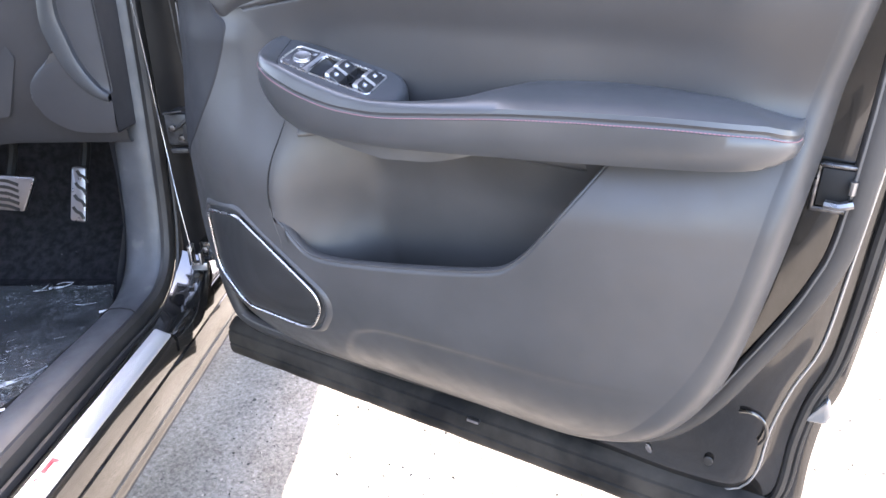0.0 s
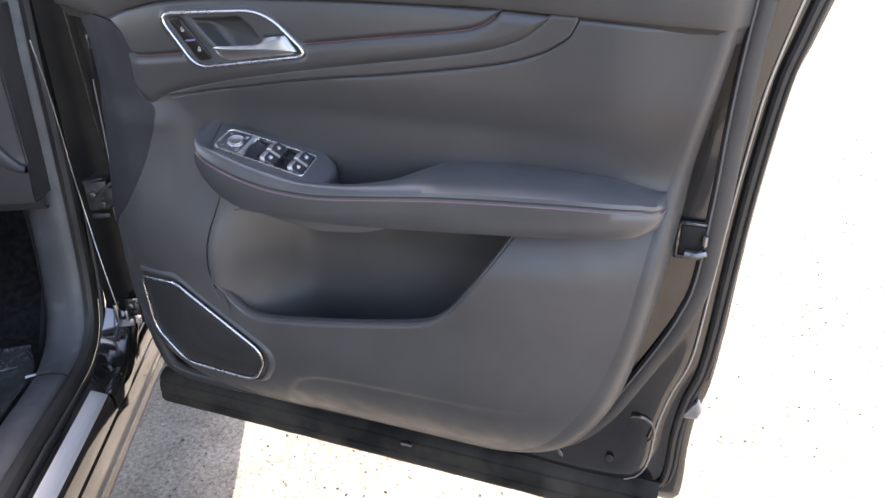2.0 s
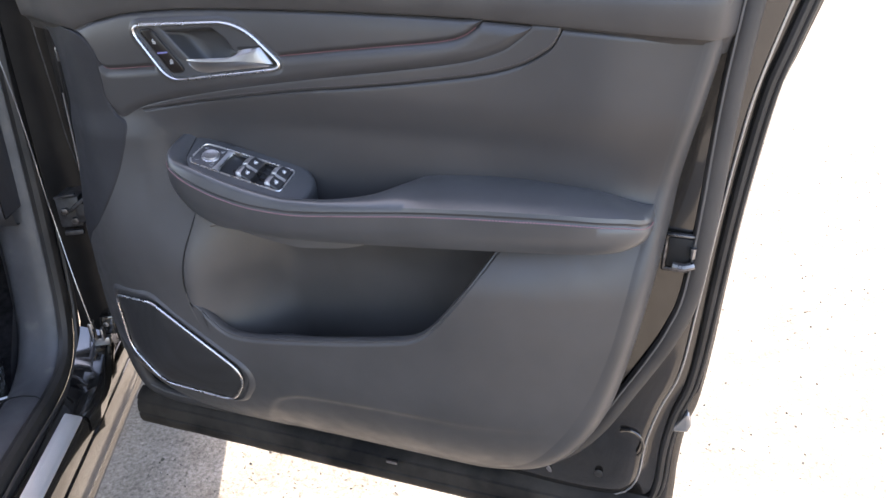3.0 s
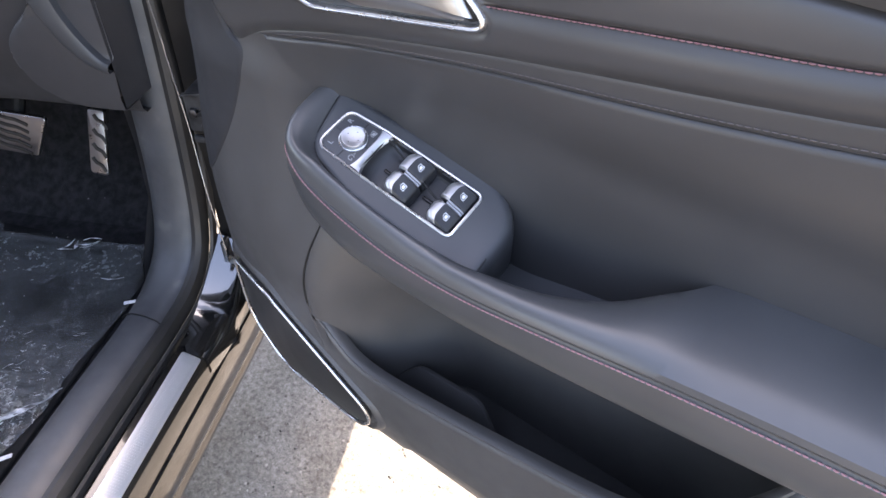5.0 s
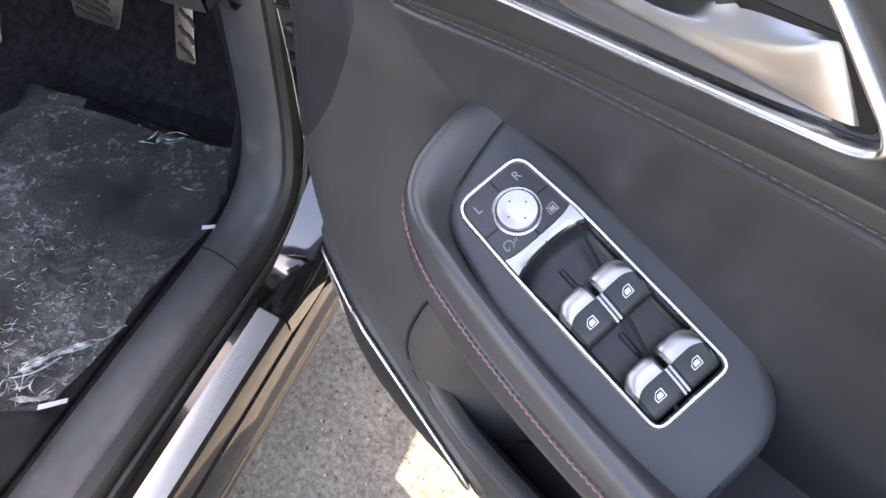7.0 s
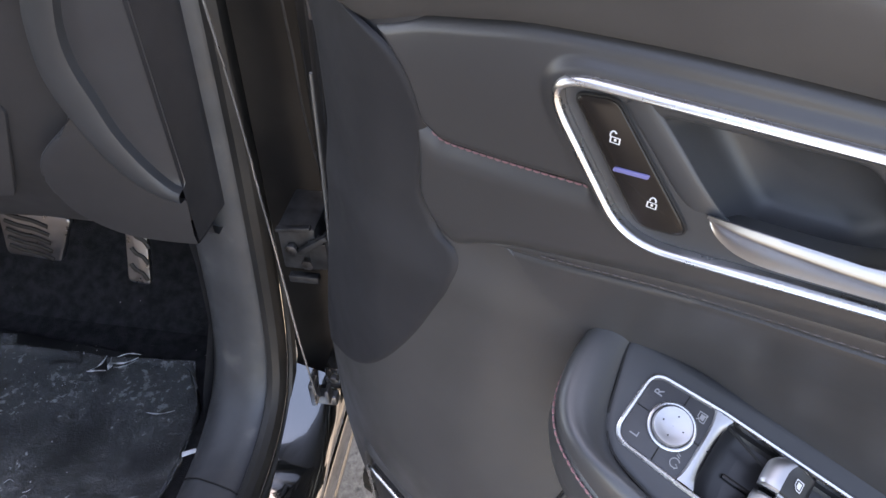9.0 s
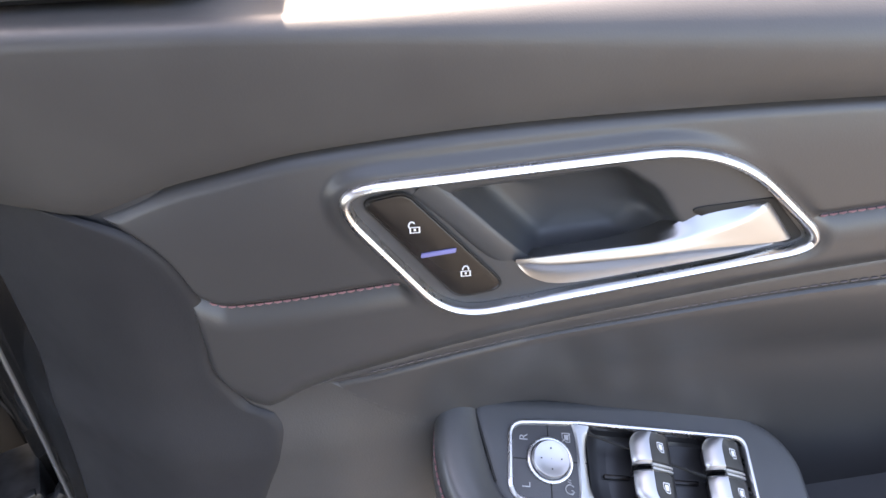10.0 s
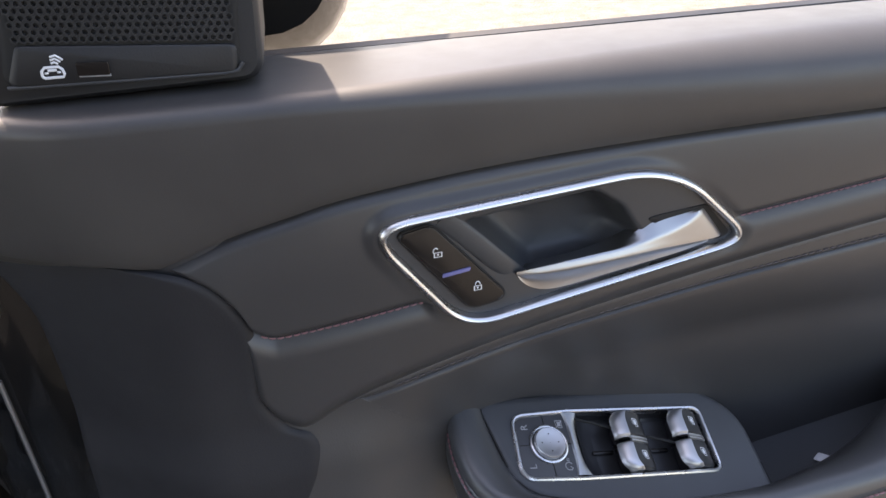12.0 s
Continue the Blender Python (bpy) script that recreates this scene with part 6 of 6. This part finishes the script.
edge_path = [Vector((a.lerp(b, 0.55).x, 0.874, a.lerp(b, 0.55).y)) for a, b in zip(fl, ed)]
part("edge_seal", tube(edge_path[78:], 0.0065, up=(0, 1, 0), k=8), RUBBER, door, "outer edge rubber")
part("edge_seal", tube([p + Vector((0.010, 0.004, 0)) for p in edge_path[100:]], 0.004, up=(0, 1, 0), k=8), RUBBER, door)
rows = []
for i in range(60):
    x = -1.0 + 1.055 * i / 59
    wob = 0.0015 * noise.noise(Vector((x * 18, 0, 0)))
    rows.append([(x, 0.846, 0.352), (x, 0.832, 0.346 + wob), (x, 0.824, 0.339 + wob), (x, 0.8205, 0.334), (x, 0.8240, 0.331), (x, 0.8195, 0.328 + wob), (x, 0.8170, 0.314 + wob), (x, 0.8165, 0.303), (x, 0.8200, 0.300), (x, 0.8165, 0.297 + wob), (x, 0.817, 0.284 + wob), (x, 0.822, 0.272 + wob), (x, 0.828, 0.268 + wob), (x, 0.845, 0.268), (x, 0.86, 0.274)])
part("bottom_strip", grid(rows), DUSTY, door, "dusty rubber strip along the door bottom")
part("strip_clip", box(-0.425, -0.402, 0.813, 0.822, 0.324, 0.330, 0.002), STEEL, door)
# latch
latch = part("latch", joined(box(0.014, 0.062, 0.821, 0.829, 0.810, 0.8165, 0.0025), box(0.014, 0.0195, 0.821, 0.829, 0.810, 0.868, 0.0025), box(0.014, 0.062, 0.821, 0.829, 0.863, 0.868, 0.002)), DULL, door, "dull zinc door latch frame")
part("latch_mouth", box(0.0205, 0.058, 0.822, 0.829, 0.8175, 0.862, 0.001), VOID, latch)
part("latch_claw", tube([(0.030, 0.816, 0.8225), (0.045, 0.812, 0.8235), (0.057, 0.814, 0.828)], 0.0055), STEEL, latch)
part("latch_claw", tube([(0.053, 0.815, 0.853), (0.053, 0.815, 0.838)], 0.004, up=(1, 0, 0)), STEEL, latch)
# pale wedge: sky reflection on the door edge put into its colour
part("bump_stop", placed(plate(rounded([(0.069, 0.484), (0.097, 0.488), (0.1015, 0.503), (0.093, 0.530)], 0.004), 0.014, 0.004), axes((0, 0.884, 0), (1, 0, 0), (0, 0, 1))), EDGE_PAINT, door, "bump stop on the door edge, coloured pale for reflected sky")
dim = [(0.004 + 0.026 * math.cos(radians(a)), 0.829, 0.475 + 0.03 * math.sin(radians(a))) for a in range(-40, 130, 10)]
part("pressing", tube(dim, 0.0025, up=(0, 1, 0)), PAINT, door)
part("plug", placed(plate([(0.007 * math.cos(2*math.pi*k/16), 0.008 * math.sin(2*math.pi*k/16)) for k in range(16)], 0.002, 0.001), axes((-0.035, 0.830, 0.398), (1, 0, 0), (0, 0, 1))), RUBBER, door)
part("plug", placed(plate([(0.004 * math.cos(2*math.pi*k/8), 0.009 * math.sin(2*math.pi*k/8)) for k in range(8)], 0.002, 0.0005), axes((-0.12, 0.832, 0.383), (1, 0, 0.6), (-0.6, 0, 1))), STEEL, door)
# small bracket on the door's hinge face
part("bracket", joined(box(-0.975, -0.958, 0.838, 0.844, 1.045, 1.068, 0.002), box(-0.976, -0.973, 0.828, 0.842, 1.045, 1.068, 0.001)), STEEL, door, "small steel bracket")

# ---- outside mirror ----
mir = part("mirror_foot", grid([[(cx_ + rx_ * math.cos(2*math.pi*k/18), y_, cz_ + rz_ * math.sin(2*math.pi*k/18)) for k in range(18)] for cx_, y_, cz_, rx_, rz_ in
                                ((-0.850, 0.86, 1.225, 0.06, 0.045), (-0.840, 0.90, 1.222, 0.057, 0.046), (-0.832, 0.935, 1.220, 0.052, 0.046))], False, True), CARD_DARK, door, "black mirror foot")
hous = []
for i in range(16):
    t = i / 15
    y = 0.938 + 0.24 * t
    c = Vector((-0.80, 1.272 - 0.012 * t))
    kx, kz = 0.085 * math.sin(math.pi * min(0.5, 0.30 + t * 1.2)) * (1 - 0.5 * t ** 6), 0.125 * math.sin(math.pi * min(0.5, 0.28 + t * 1.2)) * (1 - 0.4 * t ** 6)
    hous.append([(c.x + kx * math.copysign(abs(math.cos(a)) ** 0.7, math.cos(a)), y, c.y + kz * math.copysign(abs(math.sin(a)) ** 0.7, math.sin(a))) for a in (2 * math.pi * k / 28 for k in range(28))])
hv, hf = grid(hous, False, True)
part("mirror_housing", (hv, hf + [tuple(range(28)), tuple(range(15 * 28, 16 * 28))]), PAINT, mir, "black mirror housing")

# small thin white plate on the floor of the pull cup
slip = placed(plate(rounded([(-0.011, -0.002), (0.009, -0.0035), (0.012, 0.001), (-0.008, 0.003)], 0.001), 0.0008, 0.0003), pose(-0.402, 0.737, 0.8645, 0, -10.7, -40) @ Matrix.Diagonal((1.1, 1.7, 1, 1)))
single("paper_scrap", slip, WHITE, "small thin white piece lying in the pull cup of the armrest", "scrap")
